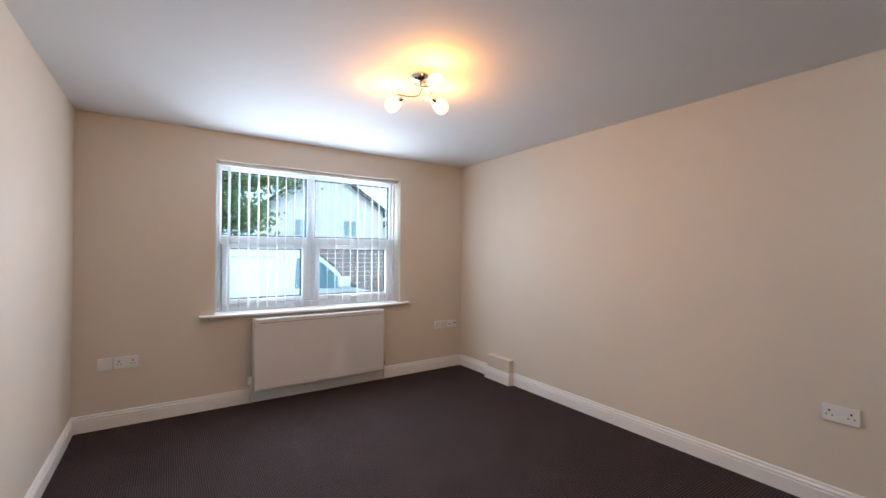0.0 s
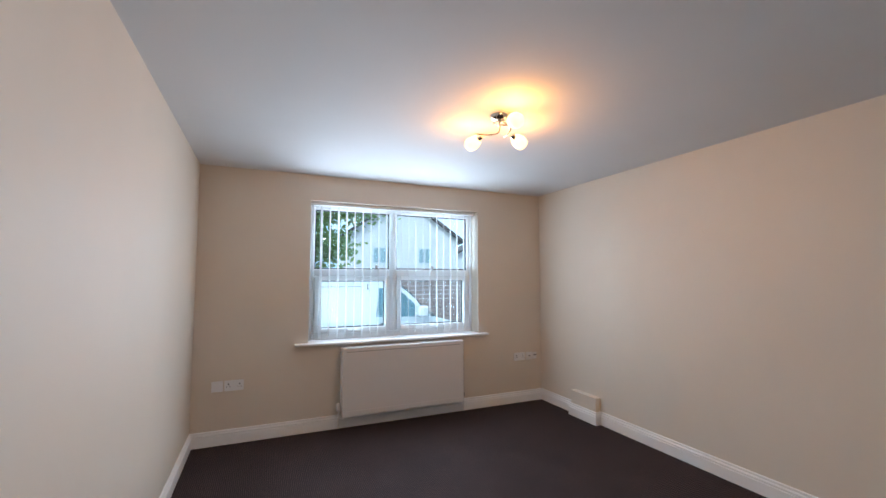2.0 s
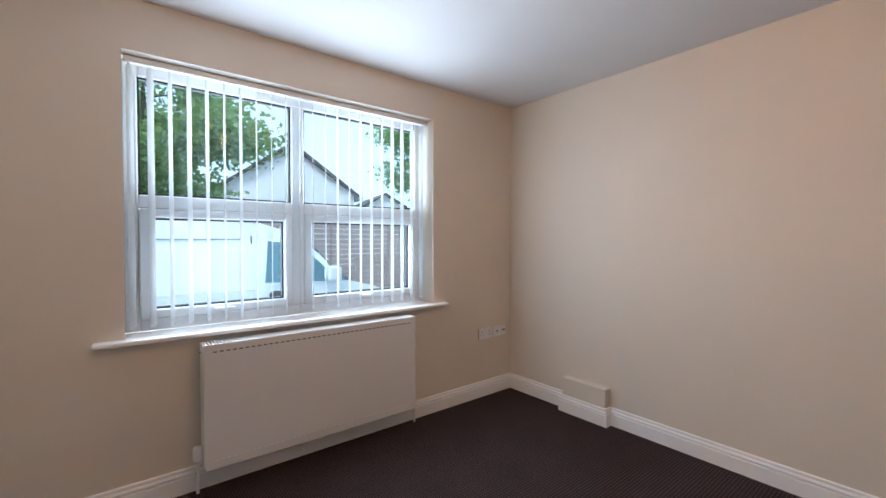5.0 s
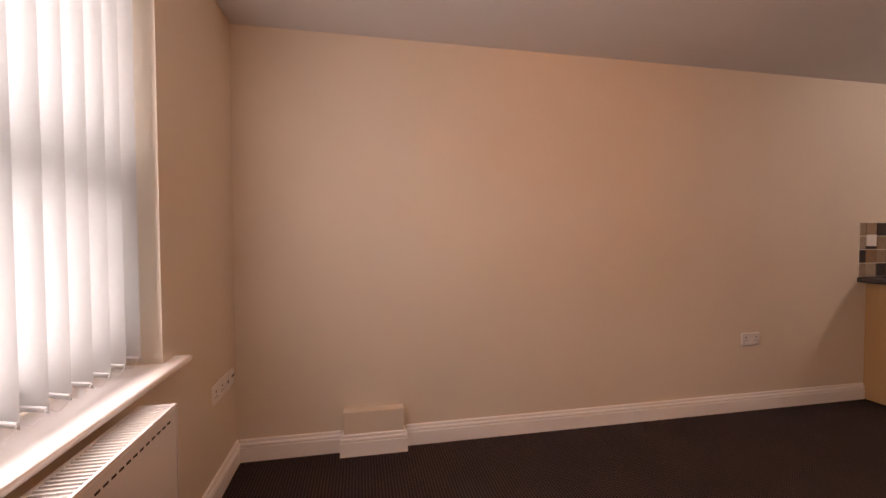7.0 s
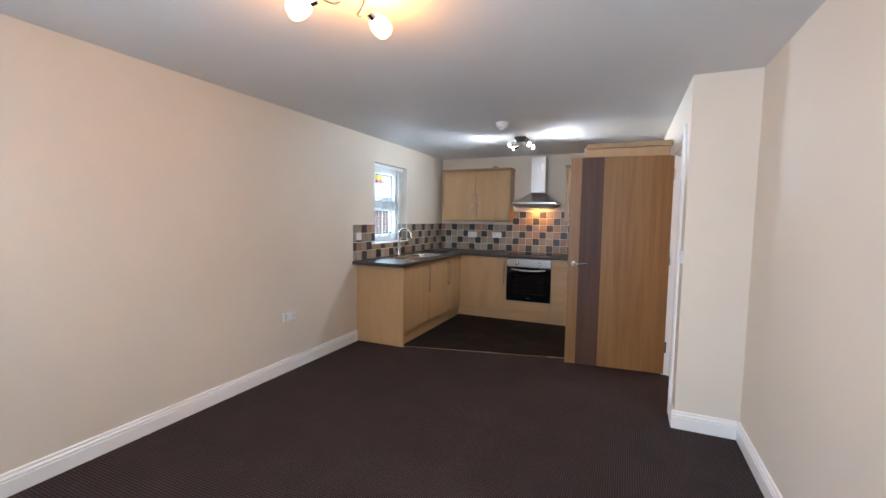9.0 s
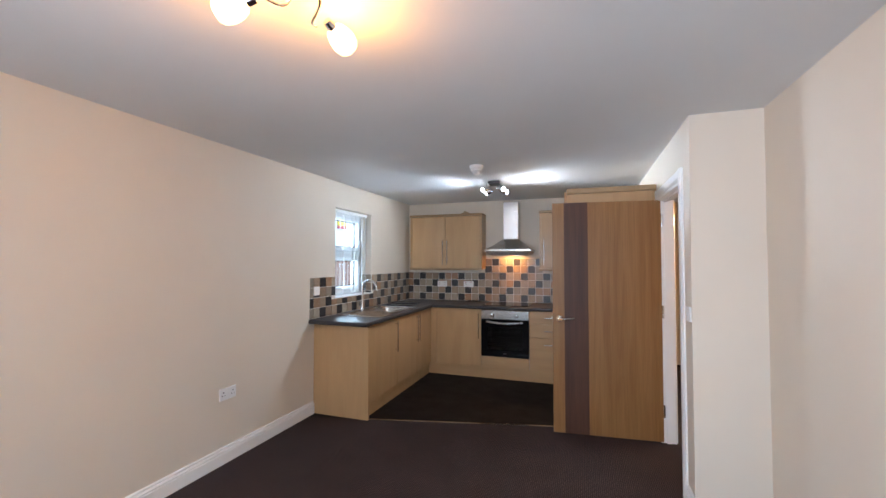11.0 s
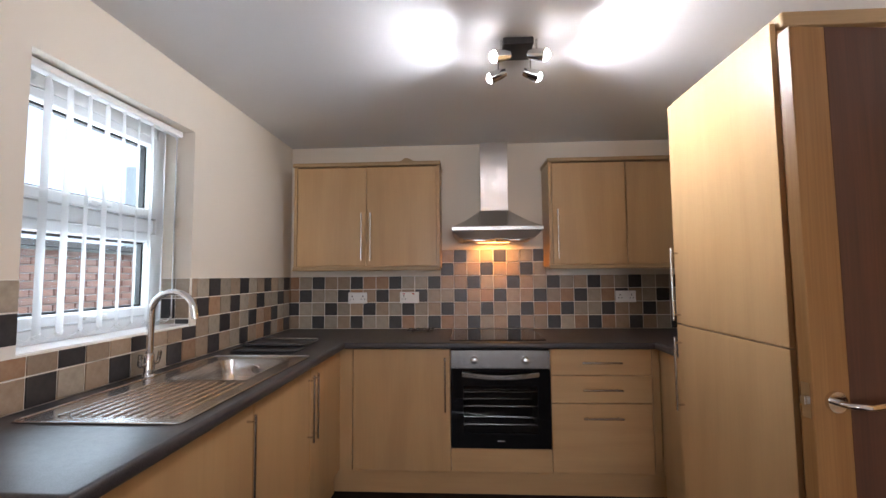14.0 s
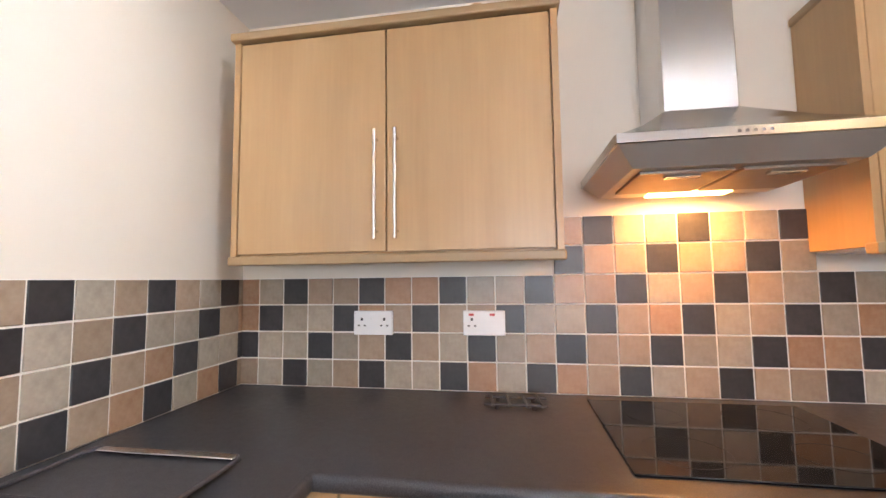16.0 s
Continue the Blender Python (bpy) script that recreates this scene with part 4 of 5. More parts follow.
# tray of the oven lying on the worktop
tr = thing("baking_tray", (-0.28, -5.84, CT), "dark grey baking trays lying on the worktop", "tray")
for k, (x0, x1, y0, y1, z) in enumerate(((-0.455, -0.10, -5.86, -5.665, CT + 0.002), (-0.46, -0.10, -6.01, -5.80, CT + 0.014))):
    b = bmesh.new()
    box(b, x0, x1, y0, y1, z, z + 0.004, bevel=0.0015)
    rim = rounded(x0, x1, y0, y1, 0.025)
    tube(b, [(x, y, z + 0.008) for x, y in rim + rim[:1]], 0.005, 8)
    part("tray", b, "worktop", tr, "", 40)
part("tray_edge", bx(-0.455, -0.12, -6.008, -5.985, CT + 0.022, CT + 0.027, bevel=0.002), "steel", tr)
# trivet
tv = single("trivet", (lambda bm: bm)(bmesh.new()), "dark_metal", "small dark wire trivet on the worktop", "trivet")
b = bmesh.new()
for x in (-1.115, -1.07, -1.02, -0.97):
    tube(b, [(x, -6.445, CT + 0.016), (x + 0.015, -6.575, CT + 0.016)], 0.0045, 8)
for y in (-6.47, -6.55):
    tube(b, [(-1.13, y, CT + 0.012), (-0.94, y, CT + 0.012)], 0.0045, 8)
for x in (-1.09, -0.98):
    for y in (-6.47, -6.55):
        cyl(b, (x, y, CT), (x, y, CT + 0.012), 0.007, n=10)
b.to_mesh(tv.data)
b.free()
# hob
hob = thing("hob", (-1.555, -6.32, CT), "black glass ceramic hob set in the worktop", "hob")
part("glass_top", bx(-1.85, -1.26, -6.582, -6.075, CT, CT + 0.006, bevel=0.002), "hobglass", hob)
for x, y, r in ((-1.40, -6.20, 0.09), (-1.70, -6.21, 0.075), (-1.41, -6.45, 0.075), (-1.69, -6.45, 0.095)):
    part("cooking_ring", lathe(bmesh.new(), [(r - 0.002, 0.0062), (r - 0.002, 0.0066), (r, 0.0066), (r, 0.0062)], 40, Matrix.Translation((x, y, CT))), "ring", hob)

# wall cabinets
GW = "kitchen wall cabinets"
WF = -6.405
U0, U1 = 1.352, 2.136


def wall_unit(x0, x1, doors, label):
    c = thing("wall_cabinet", ((x0 + x1) / 2, -6.5, U0), label, "cabinet", GW)
    part("body", bx(x0 + 0.02, x1 - 0.02, -6.648, WF - 0.02, U0 + 0.03, U1 - 0.03), "maple_z", c)
    for x in (x0, x1 - 0.02):
        part("side_panel", bx(x, x + 0.02, -6.648, WF + 0.002, U0 + 0.02, U1 - 0.022), "maple_z", c)
    part("cornice", bx(x0 - 0.008, x1 + 0.008, -6.648, WF + 0.022, U1 - 0.028, U1, bevel=0.006, seg=2), "maple_edge", c)
    part("light_pelmet", bx(x0 - 0.004, x1 + 0.004, WF - 0.03, WF + 0.012, U0, U0 + 0.03, bevel=0.005, seg=2), "maple_edge", c)
    part("under_panel", bx(x0 + 0.02, x1 - 0.02, -6.648, WF - 0.03, U0 + 0.012, U0 + 0.028), "white", c)
    for a, e, hx in doors:
        front(c, "y", a, e, U0 + 0.034, U1 - 0.032, WF, ((hx, 1.425), (hx, 1.765)) if hx else None)
    return c


wall_unit(-1.185, -0.125, [(-1.163, -0.655, -0.69), (-0.655, -0.147, -0.625)], "pale maple double-door wall cabinet with cornice")
wall_unit(-3.088, -1.955, [(-2.49, -1.977, -2.012), (-2.80, -2.49, None)], "pale maple corner wall cabinet beside the hood")
c = thing("wall_cabinet", (-2.95, -5.9, U0), "pale maple wall cabinet next to the tall unit", "cabinet", GW)
WS = -2.805
part("body", bx(-3.088, WS - 0.02, -6.34, -5.50, U0 + 0.03, U1 - 0.03), "maple_z", c)
front(c, "w", -6.33, -5.50, U0 + 0.034, U1 - 0.032, WS, ((-6.27, 1.425), (-6.27, 1.765)))
part("cornice", bx(-3.088, WS + 0.02, -6.34, -5.50, U1 - 0.028, U1 - 0.001, bevel=0.006, seg=2), "maple_edge", c)
part("light_pelmet", bx(WS - 0.03, WS + 0.012, -6.34, -5.50, U0 + 0.001, U0 + 0.03, bevel=0.005, seg=2), "maple_edge", c)
# bracket lying on the cabinet
single("bracket", prism(bmesh.new(), [(-1.03, U1), (-1.0, U1 + 0.012), (-0.955, U1 + 0.034), (-0.935, U1 + 0.036), (-0.90, U1 + 0.014), (-0.86, U1)], -6.46, -6.43, axis=1), "maple_edge", "small wooden offcut lying on the wall cabinet", "offcut")

# tall unit
TXF, TY0, TY1, TT = -2.335, -5.475, -4.81, 2.108
tu = thing("tall_cabinet", (-2.7, -5.17, 0), "tall pale maple larder cabinet with two doors and bar handles", "cabinet")
part("body", bx(-3.088, TXF - 0.02, TY0 + 0.001, TY1 - 0.001, 0.06, TT - 0.03), "maple_z", tu)
part("plinth", bx(-3.088, TXF - 0.05, TY0 + 0.02, TY1 - 0.02, 0.0, 0.06), "maple_x", tu)
front(tu, "w", TY0, TY1, 0.085, 1.082, TXF, ((TY0 + 0.035, 0.70), (TY0 + 0.035, 1.025)))
front(tu, "w", TY0, TY1, 1.082, TT - 0.002, TXF, ((TY0 + 0.035, 1.10), (TY0 + 0.035, 1.43)))
part("cornice", bx(-3.088, TXF + 0.0 - 0.022, TY0 - 0.002, TY1 + 0.02, TT - 0.028, TT + 0.02, bevel=0.006, seg=2), "maple_edge", tu)

# extractor hood
HX0, HX1, HY = -1.873, -1.276, -6.165
hood = thing("cooker_hood", (-1.575, -6.4, 1.55), "brushed steel chimney cooker hood with lit lamp", "cooker hood")
cx0, cx1, cyf = -1.675, -1.478, -6.43
b = bmesh.new()
lo = [b.verts.new(v) for v in ((HX0, -6.649, 1.625), (HX1, -6.649, 1.625), (HX1, HY, 1.625), (HX0, HY, 1.625))]
mid = [b.verts.new(v) for v in ((HX0 + 0.1, -6.649, 1.69), (HX1 - 0.1, -6.649, 1.69), (HX1 - 0.1, HY + -0.13, 1.69), (HX0 + 0.1, HY - 0.13, 1.69))]
hi = [b.verts.new(v) for v in ((cx0, -6.649, 1.775), (cx1, -6.649, 1.775), (cx1, cyf, 1.775), (cx0, cyf, 1.775))]
for p, q in ((lo, mid), (mid, hi)):
    for i in range(4):
        j = (i + 1) % 4
        b.faces.new((p[i], p[j], q[j], q[i]))
part("canopy", b, "steel", hood)
b = bmesh.new()
box(b, HX0, HX1, HY - 0.012, HY, 1.605, 1.63, bevel=0.002)
box(b, HX0, HX0 + 0.012, -6.649, HY - 0.012, 1.605, 1.63)
box(b, HX1 - 0.012, HX1, -6.649, HY - 0.012, 1.605, 1.63)
part("rim", b, "steel", hood)
b = bmesh.new()
lo = [b.verts.new(v) for v in ((HX0 + 0.05, -6.60, 1.56), (HX1 - 0.05, -6.60, 1.56), (HX1 - 0.05, HY - 0.06, 1.56), (HX0 + 0.05, HY - 0.06, 1.56))]
hi = [b.verts.new(v) for v in ((HX0 + 0.004, -6.645, 1.606), (HX1 - 0.004, -6.645, 1.606), (HX1 - 0.004, HY - 0.004, 1.606), (HX0 + 0.004, HY - 0.004, 1.606))]
for i in range(4):
    j = (i + 1) % 4
    b.faces.new((lo[i], lo[j], hi[j], hi[i]))
b.faces.new(lo)
part("underside", b, "hood_under", hood)
for x0, x1 in ((HX0 + 0.075, -1.585), (-1.565, HX1 - 0.075)):
    f = part("grease_filter", bx(x0, x1, -6.50, HY - 0.09, 1.552, 1.559), "filter", hood, "mesh grease filter")
    part("filter_handle", bx((x0 + x1) / 2 - 0.04, (x0 + x1) / 2 + 0.04, HY - 0.13, HY - 0.11, 1.546, 1.552), "steel", f)
part("hood_lamp", bx(-1.69, -1.46, -6.585, -6.525, 1.553, 1.559), "hood_glow", hood, "lit warm lamp strip")
part("chimney", bx(cx0, cx1, -6.649, cyf, 1.77, 2.272, bevel=0.002), "steel_z", hood, "upright steel chimney")
for i in range(5):
    part("button", bx(-1.60 + i * 0.016, -1.594 + i * 0.016, HY, HY + 0.002, 1.6145, 1.6205), "mark", hood)
lamp("hood_light", "AREA", (-1.575, -6.545, 1.548), 1.9, (1.0, 0.42, 0.10), 0.22, 0.05)

# sockets on the tiles
plate("wall_socket", pose(-0.535, -6.641, 1.147, 0, 0, 180), 0.146, 0.086, "white double socket on the kitchen tiles", "socket", double)
plate("cooker_socket", pose(-0.935, -6.641, 1.148, 0, 0, 180), 0.146, 0.086, "white cooker switch socket with red rockers", "socket", cooker)
plate("wall_socket", pose(-2.55, -6.641, 1.147, 0, 0, 180), 0.146, 0.086, "white double socket on the kitchen tiles", "socket", double)
plate("fused_switch", pose(-0.0085, -4.355, 1.18, 0, 0, -90), 0.086, 0.086, "white fused switch on the tiles at the counter end", "switch", [("rocker", -0.012, 0.012, -0.015, 0.015, "plastic", 0.004)], "switches")

# smoke detector and kitchen spotlight
sm = thing("smoke_detector", (-1.595, -4.49, H), "white round smoke detector on the ceiling", "smoke detector")
part("base", lathe(bmesh.new(), [(0.06, -0.0005), (0.06, -0.026), (0.052, -0.032)], 28, Matrix.Translation((-1.595, -4.49, H))), "plastic", sm, "", 40)
part("cover", lathe(bmesh.new(), [(0.052, -0.03), (0.05, -0.050), (0.032, -0.056), (0.028, -0.074), (0.012, -0.082), (0.0, -0.082)], 28, Matrix.Translation((-1.595, -4.49, H))), "plastic", sm, "", 40)
sp = thing("spotlight_bar", (-1.6, -5.28, H), "chrome ceiling spotlight plate with four lit heads", "spotlight")
part("mount_plate", bx(-1.665, -1.535, -5.35, -5.21, H - 0.032, H - 0.0005, bevel=0.003), "dark_metal", sp)
for x, y, dx, dy in ((-1.525, -5.20, 0.8, 0.45), (-1.525, -5.37, 0.8, -0.45), (-1.675, -5.20, -0.8, 0.45), (-1.675, -5.37, -0.8, -0.45)):
    d = Vector((dx, dy * 0.5 + 0.1, -0.25)).normalized()
    j = Vector((x, y, H - 0.088))
    st = part("stem", tube(bmesh.new(), [(x, y, H - 0.02), j], 0.005, 8), "chrome", sp)
    mt = Matrix.Translation(j) @ d.to_track_quat("Z", "Y").to_matrix().to_4x4()
    part("spot_head", lathe(bmesh.new(), [(0.0, -0.04), (0.018, -0.038), (0.024, -0.01), (0.027, 0.035), (0.025, 0.036), (0.022, 0.0)], 20, mt), "chrome", st, "", 40)
    part("bulb", lathe(bmesh.new(), [(0.024, 0.030), (0.022, 0.044), (0.012, 0.054), (0.0, 0.057)], 16, mt), "spot_glow", st, "lit white bulb", 60)
    q = lamp("spot_light", "SPOT", tuple(j + d * 0.045), 33 if dx > 0 else 56, (0.84, 0.93, 1.0), 0.03, 124)
    q.matrix_world = look(tuple(j + d * 0.045), tuple(j + d * 0.045 + Vector((dx, 0.16, -0.30))))

# ---- outdoors ----
GZ = -0.40
structure("ground", prism(bmesh.new(), [(-300, 0.3), (300, 0.3), (300, 600), (-300, 600)], GZ - 0.1, GZ), "asphalt", "grey asphalt drive outside")
structure("ground_side", prism(bmesh.new(), [(0.3, -300), (300, -300), (300, 0.3), (0.3, 0.3)], GZ - 0.1, GZ), "asphalt", "grey paving beside the house")
structure("ground_lawn", bx(1.6, 14, 4.5, 8.4, GZ, GZ + 0.03), "grass", "patch of grass")

van = thing("van", (-2.2, 2.9, GZ), "white panel van parked outside the window", "van")
VYN, VYF = 2.12, 3.85
prof = [(-4.4, 0.0), (0.05, 0.0), (0.22, 0.12), (0.24, 0.40), (0.16, 0.56), (-0.12, 0.68), (-0.52, 0.78), (-0.78, 1.08), (-1.05, 1.32), (-1.35, 1.42), (-2.0, 1.46), (-4.2, 1.44), (-4.4, 1.30)]
b = bmesh.new()
rows = []
for s in range(9):
    v = s / 8 * 2 - 1
    y = (VYN + VYF) / 2 + v * (VYF - VYN) / 2
    row = []
    for x, z in prof:
        tuck = 0.16 * max(0, (z - 0.75) / 0.7) * abs(v) ** 3
        yy = y - (tuck if v > 0 else -tuck)
        row.append(b.verts.new((x, yy, GZ + 0.22 + (z + 0.0) * 1.0 - 0.05 * max(0, z - 1.0) * abs(v) ** 6 + (0.18 if z > 0 else 0))))
    rows.append(row)
for r1, r2 in zip(rows, rows[1:]):
    for i in range(len(prof)):
        j = (i + 1) % len(prof)
        b.faces.new((r1[i], r1[j], r2[j], r2[i]))
b.faces.new(rows[0])
b.faces.new(rows[-1][::-1])
part("body", b, "van", van, "", 50)


def van_side(u):
    """The near side's y at height u over the ground datum."""
    z = u - GZ - 0.40
    return VYN + 0.16 * max(0, (z - 0.75) / 0.7) - 0.006


def side_panel(name, outline, mat, thick=0.008):
    bm = bmesh.new()
    a = [bm.verts.new((x, van_side(z), z)) for x, z in outline]
    c = [bm.verts.new((x, van_side(z) - thick, z)) for x, z in outline]
    bm.faces.new(a)
    bm.faces.new(c[::-1])
    for i in range(len(a)):
        j = (i + 1) % len(a)
        bm.faces.new((a[i], a[j], c[j], c[i]))
    return part(name, bm, mat, van)


side_panel("side_window", [(-1.39, 0.79), (-0.60, 0.77), (-0.80, 1.0), (-1.02, 1.2), (-1.33, 1.22)], "carglass")
side_panel("quarter_window", [(-0.56, 0.77), (-0.42, 0.765), (-0.70, 0.98)], "carglass")
part("mirror", bx(-0.78, -0.62, VYN - 0.2, VYN - 0.04, 0.78, 0.95, bevel=0.03, seg=2), "van", van)
side_panel("side_moulding", [(-4.38, 0.70), (-1.45, 0.70), (-1.45, 0.735), (-4.38, 0.735)], "van", 0.016)
side_panel("panel_seam", [(-1.50, 0.05), (-1.488, 0.05), (-1.488, 1.28), (-1.50, 1.28)], "slot", 0.002)
side_panel("panel_seam", [(-3.2, 1.235), (-1.58, 1.235), (-1.58, 1.245), (-3.2, 1.245)], "mark", 0.002)
side_panel("door_handle", [(-1.27 + 0.085 * math.cos(radians(a)), 0.66 + 0.042 * math.sin(radians(a))) for a in range(0, 360, 20)], "dark_metal", 0.006)
for x in (-0.35, -3.4):
    for y in (VYN + 0.10, VYF - 0.10):
        w = part("wheel", cyl(bmesh.new(), (x, y - 0.09, GZ + 0.31), (x, y + 0.09, GZ + 0.31), 0.31, n=28), "rubber", van, "", 40)
        part("rim", cyl(bmesh.new(), (x, y - 0.095, GZ + 0.31), (x, y + 0.095, GZ + 0.31), 0.19, n=20), "steel", w)
ws = bmesh.new()
prism(ws, [(-0.53, 0.80), (-0.79, 1.10), (-1.04, 1.325), (-1.05, 1.335), (-0.77, 1.125), (-0.50, 0.81)], VYN + 0.16, VYF - 0.16, axis=1)
part("windscreen", ws, "carglass", van)

# fences
fn = thing("board_fence", (5, 8.6, GZ), "weathered horizontal board fence behind the grass", "fence")
me = mesh_of("board", bx(0, 1.8, -0.012, 0.012, 0, 0.128), "fence")
for i in range(8):
    x = 0.3 + i * 1.86
    part("post", bx(x - 0.05, x, 8.56, 8.66, GZ, 1.75), "fence", fn)
    for k in range(14):
        o = new("board", me)
        o.parent = fn
        o.matrix_world = pose(x, 8.60 + 0.006 * (k % 2), GZ + 0.1 + k * 0.142)
pf = thing("palisade_fence", (-4, 7.4, GZ), "dark metal palisade fence below the tree", "fence")
me = mesh_of("pale", prism(bmesh.new(), [(-0.035, 0), (0.035, 0), (0.035, 1.85), (0, 1.95), (-0.035, 1.85)], -0.006, 0.006, axis=1), "dark_metal")
for i in range(50):
    o = new("pale", me)
    o.parent = pf
    o.matrix_world = pose(-6.8 + i * 0.145, 7.4, GZ)
for z in (0.3, 1.3):
    part("rail", bx(-6.9, 0.4, 7.41, 7.45, GZ + z, GZ + z + 0.05), "dark_metal", pf)


def tree(where, height, spread, seed, leaves, label, low=0.3):
    rnd = random.Random(seed)
    x, y, z = where
    t = thing("tree", where, label, "tree", "trees outside")
    b = bmesh.new()
    top = Vector((x, y, z + height * 0.8))
    cyl(b, (x, y, z), (x + 0.1, y, z + height * 0.45), 0.16, 0.10, 10)
    cyl(b, (x + 0.1, y, z + height * 0.45), tuple(top), 0.10, 0.03, 8)
    tips = []
    for i in range(26):
        a, h = rnd.uniform(0, math.tau), rnd.uniform(low, 0.8)
        s = Vector((x + 0.08, y, z + height * h))
        r = spread * rnd.uniform(0.45, 1.0) * (1.15 - 0.7 * abs(h - 0.5))
        e = s + Vector((math.cos(a) * r, math.sin(a) * r, height * rnd.uniform(0.05, 0.2)))
        m = s.lerp(e, 0.5) + Vector((0, 0, 0.25))
        tube(b, [s, m, e], 0.022, 5)
        tips += [e, m, s.lerp(e, 0.75), m.lerp(e, 0.5)]
    part("trunk", b, "bark", t, "", 50)
    v, f = [], []
    for i in range(leaves):
        c = rnd.choice(tips) + Vector((rnd.gauss(0, 0.34), rnd.gauss(0, 0.34), rnd.gauss(0, 0.30)))
        l = rnd.uniform(0.07, 0.14)
        d = Vector((rnd.gauss(0, 1), rnd.gauss(0, 1), rnd.gauss(0, 0.6))).normalized()
        q = d.cross(Vector((rnd.gauss(0, 1), rnd.gauss(0, 1), rnd.gauss(0, 1)))).normalized()
        k = len(v)
        v += [c - d * l, c + q * l * 0.5, c + d * l, c - q * l * 0.5]
        f.append((k, k + 1, k + 2, k + 3))
    me = bpy.data.meshes.new("crown")
    me.from_pydata([tuple(p) for p in v], [], f)
    me.materials.append(M["leaf"])
    o = new("crown", me)
    o.parent = t
    o.matrix_parent_inverse = t.matrix_world.inverted()
    o["kind"] = "stuff"
    return t


tree((-2.0, 11.5, GZ), 8.0, 3.3, 3, 30000, "leafy green tree behind the palisade fence", 0.22)
tree((-6.5, 12.5, GZ), 7.0, 3.0, 5, 14000, "leafy green tree beside the parked van", 0.22)
tree((8.6, 13.5, GZ), 8.6, 1.9, 8, 9000, "slender green tree behind the board fence", 0.3)


def house(x, y, w, d, eaves, ridge, turn, label):
    h = thing("house", (0, 0, 0), label, "house", "houses across the road")
    part("wall", prism(bmesh.new(), [(-w / 2, 0), (w / 2, 0), (w / 2, eaves), (0, ridge), (-w / 2, eaves)], -d / 2, d / 2, axis=1), "render", h)
    for s in (1, -1):
        part("roof", prism(bmesh.new(), [(s * (w / 2 + 0.45), eaves - 0.35), (0, ridge + 0.05), (0, ridge + 0.25), (s * (w / 2 + 0.45), eaves - 0.12)], -d / 2 - 0.4, d / 2 + 0.4, axis=1), "roof", h)
    for wx, wz in ((-w * 0.2, eaves * 0.72), (w * 0.2, eaves * 0.72), (-w * 0.2, eaves * 0.25), (w * 0.2, eaves * 0.25)):
        win = part("window", bx(wx - 0.5, wx + 0.5, -d / 2 - 0.04, -d / 2 + 0.05, wz - 0.6, wz + 0.6), "upvc", h)
        for k in (-1, 1):
            part("pane", bx(wx + k * 0.23 - 0.19, wx + k * 0.23 + 0.19, -d / 2 - 0.05, -d / 2 - 0.035, wz - 0.5, wz + 0.5), "carglass", win)
    h.matrix_world = pose(x, y, GZ, 0, 0, turn)
    return h


house(6.6, 28.0, 8.0, 9.0, 4.6, 7.4, -8, "pale rendered house with a dark gabled roof")
house(18.5, 36.0, 8.0, 9.0, 3.6, 5.8, -14, "pale rendered neighbouring house with a gabled roof")

# brick building outside the kitchen window, with a yellow board
bw = thing("brick_outbuilding", (2.6, -5.5, GZ), "red brick outbuilding wall outside the kitchen window", "outbuilding")
part("wall", bx(2.62, 2.9, -12, -2.2, GZ, 1.62), "mortar", bw)
part("coping", bx(2.52, 3.0, -12.05, -2.15, 1.62, 1.68), "roof", bw)
part("pier", bx(2.66, 2.9, -9.6, -8.4, 1.68, 2.72), "render", bw)
part("yellow_panel", bx(2.62, 2.66, -9.05, -8.75, 2.27, 2.50), "yellow", bw, "yellow painted panel")
part("red_panel", bx(2.62, 2.66, -9.05, -8.75, 2.20, 2.269), "red", bw, "red painted panel")
me = mesh_of("brick", bx(0, 0.05, 0, 0.215, 0, 0.065, bevel=0.004), "brick")
for r in range(18):
    for i in range(16):
        o = new("brick", me)
        o.parent = bw
        o.matrix_parent_inverse = bw.matrix_world.inverted()
        o.matrix_basis = pose(2.605, -8.4 + i * 0.225 - 0.1125 * (r % 2), GZ + 0.65 + r * 0.075)
b = bmesh.new()
for r in range(26):
    for i in range(42):
        y = -11.9 + i * 0.225 - 0.1125 * (r % 2)
        if not (8 < r < 27 and -8.6 < y < -4.75) and y < -2.45:
            box(b, 2.605, 2.655, y, y + 0.215, GZ + 0.02 + r * 0.075, GZ + 0.085 + r * 0.075)
part("bricks_beyond", b, "brick", bw)["kind"] = "stuff"

# ---- wall tiles ----
TILES = {}


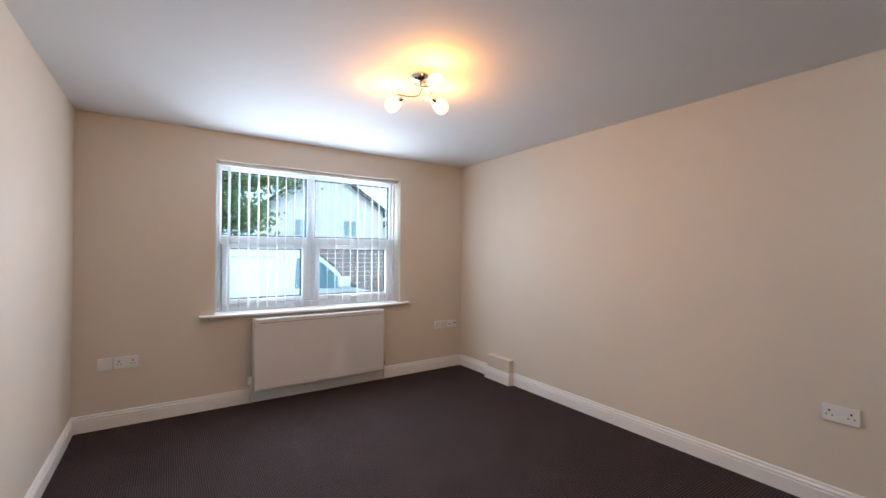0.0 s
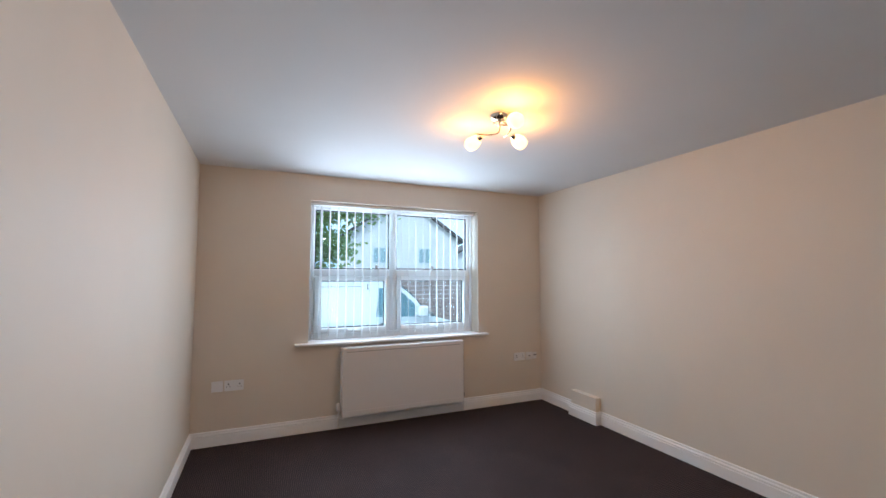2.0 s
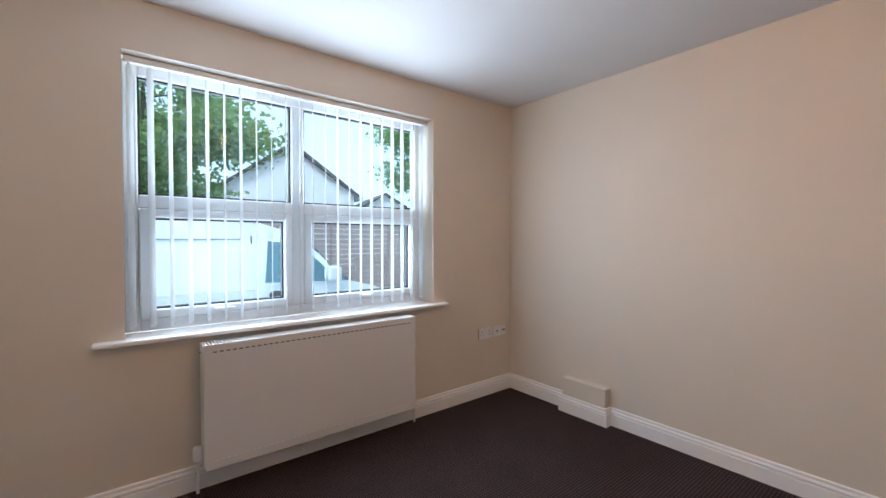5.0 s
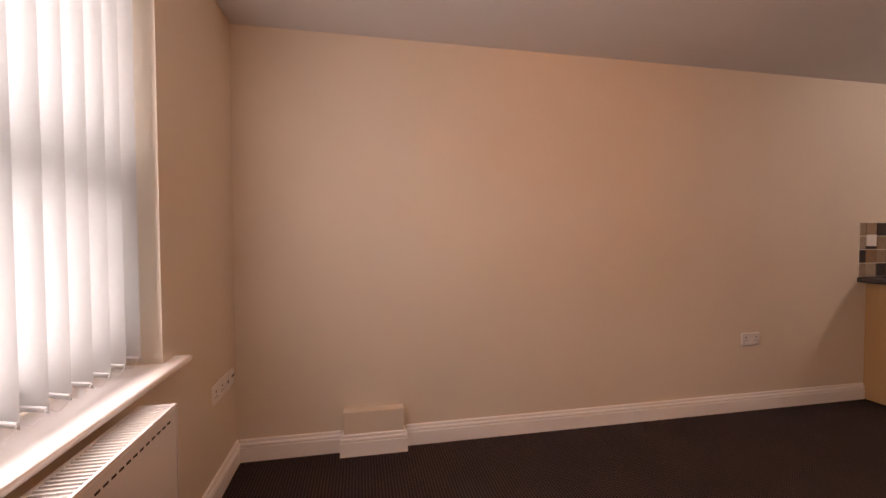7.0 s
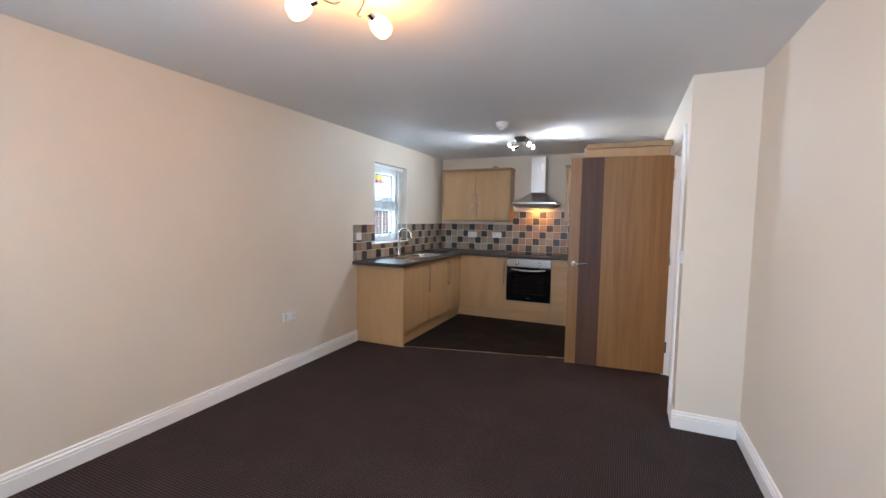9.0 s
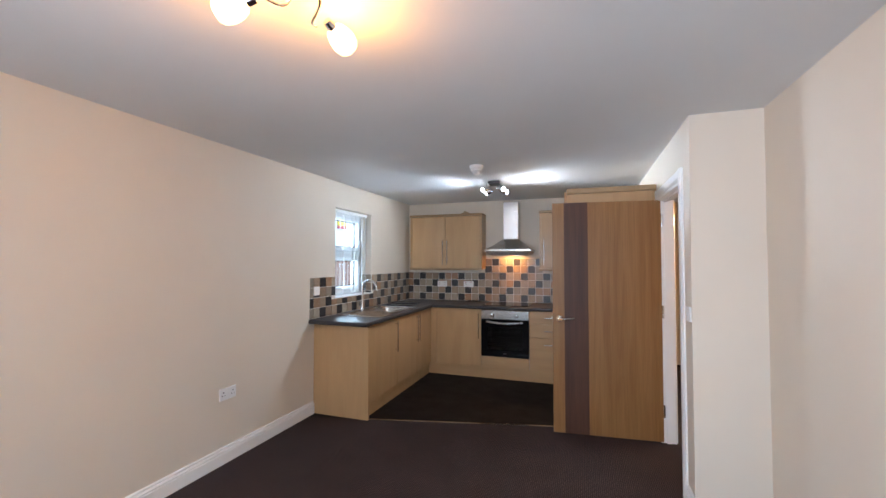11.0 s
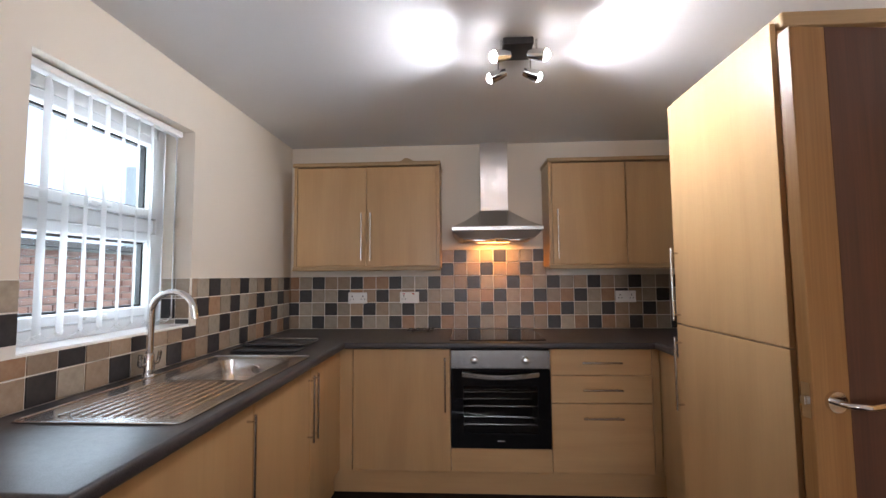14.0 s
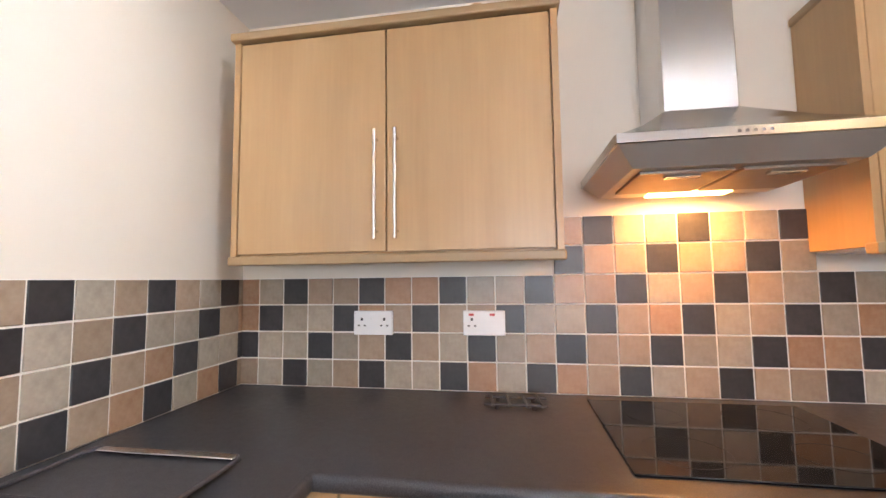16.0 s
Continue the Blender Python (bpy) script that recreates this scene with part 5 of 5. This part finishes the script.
def tile_piece(parent, u0, u1, z0, z1, mat, plane):
    """One tile in the back wall ('s'), the sink wall ('e') or the window reveal ('r')."""
    g, th = 0.0027, 0.0068
    key = (round(u1 - u0, 3), round(z1 - z0, 3), mat, plane)
    if key not in TILES:
        w, h = u1 - u0 - 2 * g, z1 - z0 - 2 * g
        if plane == "s":
            bm = bx(0, w, 0, th, 0, h, bevel=0.0012)
        elif plane == "w":
            bm = bx(0, th, 0, w, 0, h, bevel=0.0012)
        elif plane == "e":
            bm = bx(-th, 0, 0, w, 0, h, bevel=0.0012)
        else:
            bm = bx(0, w, 0, th, 0, h, bevel=0.0012)
        TILES[key] = mesh_of("tile", bm, mat)
    o = new("tile", TILES[key])
    o.parent = parent
    if plane == "s":
        o.location = (u0 + g, -6.6485, z0 + g)
    elif plane == "w":
        o.location = (-3.0885, u0 + g, z0 + g)
    elif plane == "e":
        o.location = (-0.0015, u0 + g, z0 + g)
    else:
        o.location = (u0 + g, KY0 + 0.001, z0 + g)


def tone(rnd):
    return rnd.choice(("tile_tan", "tile_tan", "tile_grey", "tile_grey", "tile_rust"))


rnd = random.Random(4)
Z0 = CT + 0.002
b = bmesh.new()
box(b, -3.088, 0, -6.6499, -6.6462, Z0, Z0 + 0.4)
box(b, -1.955, -1.185, -6.6499, -6.6462, Z0 + 0.4, Z0 + 0.6)
ts = structure("trim_tiles_south", b, "grout", "checkered brown, tan and charcoal wall tiles")
edges = [0.0] + [-0.075 - 0.1 * k for k in range(30)] + [-3.075]
for r in range(6):
    z1 = Z0 + 0.6 - 0.1 * r
    for k in range(len(edges) - 1):
        a, e = edges[k], edges[k + 1]
        if r < 2:
            if e < -1.98 or a > -1.16:
                continue
        if abs(a - e) < 0.02:
            continue
        dark = (k + r) % 3 == 1
        tile_piece(ts, e, a, z1 - 0.1, z1, "tile_dark" if dark else tone(rnd), "s")
b = bmesh.new()
box(b, -0.0038, 0.0, -6.645, KY0, Z0, Z0 + 0.4)
box(b, -0.0038, 0.0, KY1, -4.258, Z0, Z0 + 0.4)
box(b, -0.0038, 0.0, KY0, KY1, Z0, KZ0 - 0.001)
te = structure("trim_tiles_east", b, "grout", "checkered brown, tan and charcoal wall tiles")
edges = [-6.641] + [-6.618 + 0.1 * k for k in range(24) if -6.618 + 0.1 * k < -4.275] + [-4.259]
for r in range(4):
    z1 = Z0 + 0.4 - 0.1 * r
    for k in range(len(edges) - 1):
        a, e = edges[k], edges[k + 1]
        mat = "tile_dark" if (k - r) % 3 == 1 else tone(rnd)
        top = z1
        if e > KY0 + 0.004 and a < KY1 - 0.004:
            if z1 - 0.1 > KZ0 - 0.01:
                if a < KY0 - 0.01:
                    e = KY0
                elif e > KY1 + 0.01:
                    a = KY1
                else:
                    continue
            else:
                top = min(z1, KZ0 - 0.001)
        if e - a < 0.012:
            continue
        tile_piece(te, a, e, z1 - 0.1, top, mat, "e")
tw = structure("trim_tiles_west", bx(-3.0899, -3.0862, -6.645, -5.48, Z0, Z0 + 0.4), "grout", "checkered brown, tan and charcoal wall tiles")
for r in range(4):
    for k in range(11):
        y0 = -6.641 + 0.1 * k
        tile_piece(tw, y0, y0 + 0.1, Z0 + 0.3 - 0.1 * r, Z0 + 0.4 - 0.1 * r, "tile_dark" if (k + r) % 3 == 1 else tone(rnd), "w")
tr2 = structure("trim_tiles_reveal", bx(0.001, 0.148, KY0, KY0 + 0.003, KZ0 + 0.006, Z0 + 0.4), "grout", "tiles in the window reveal")
for r in range(3):
    z1 = Z0 + 0.4 - 0.1 * r
    z0 = max(z1 - 0.1, KZ0 + 0.007)
    for k in range(2):
        tile_piece(tr2, 0.001 + 0.073 * k, 0.001 + 0.073 * (k + 1), z0, z1, "tile_dark" if (k + r) % 3 == 2 else tone(rnd), "r")
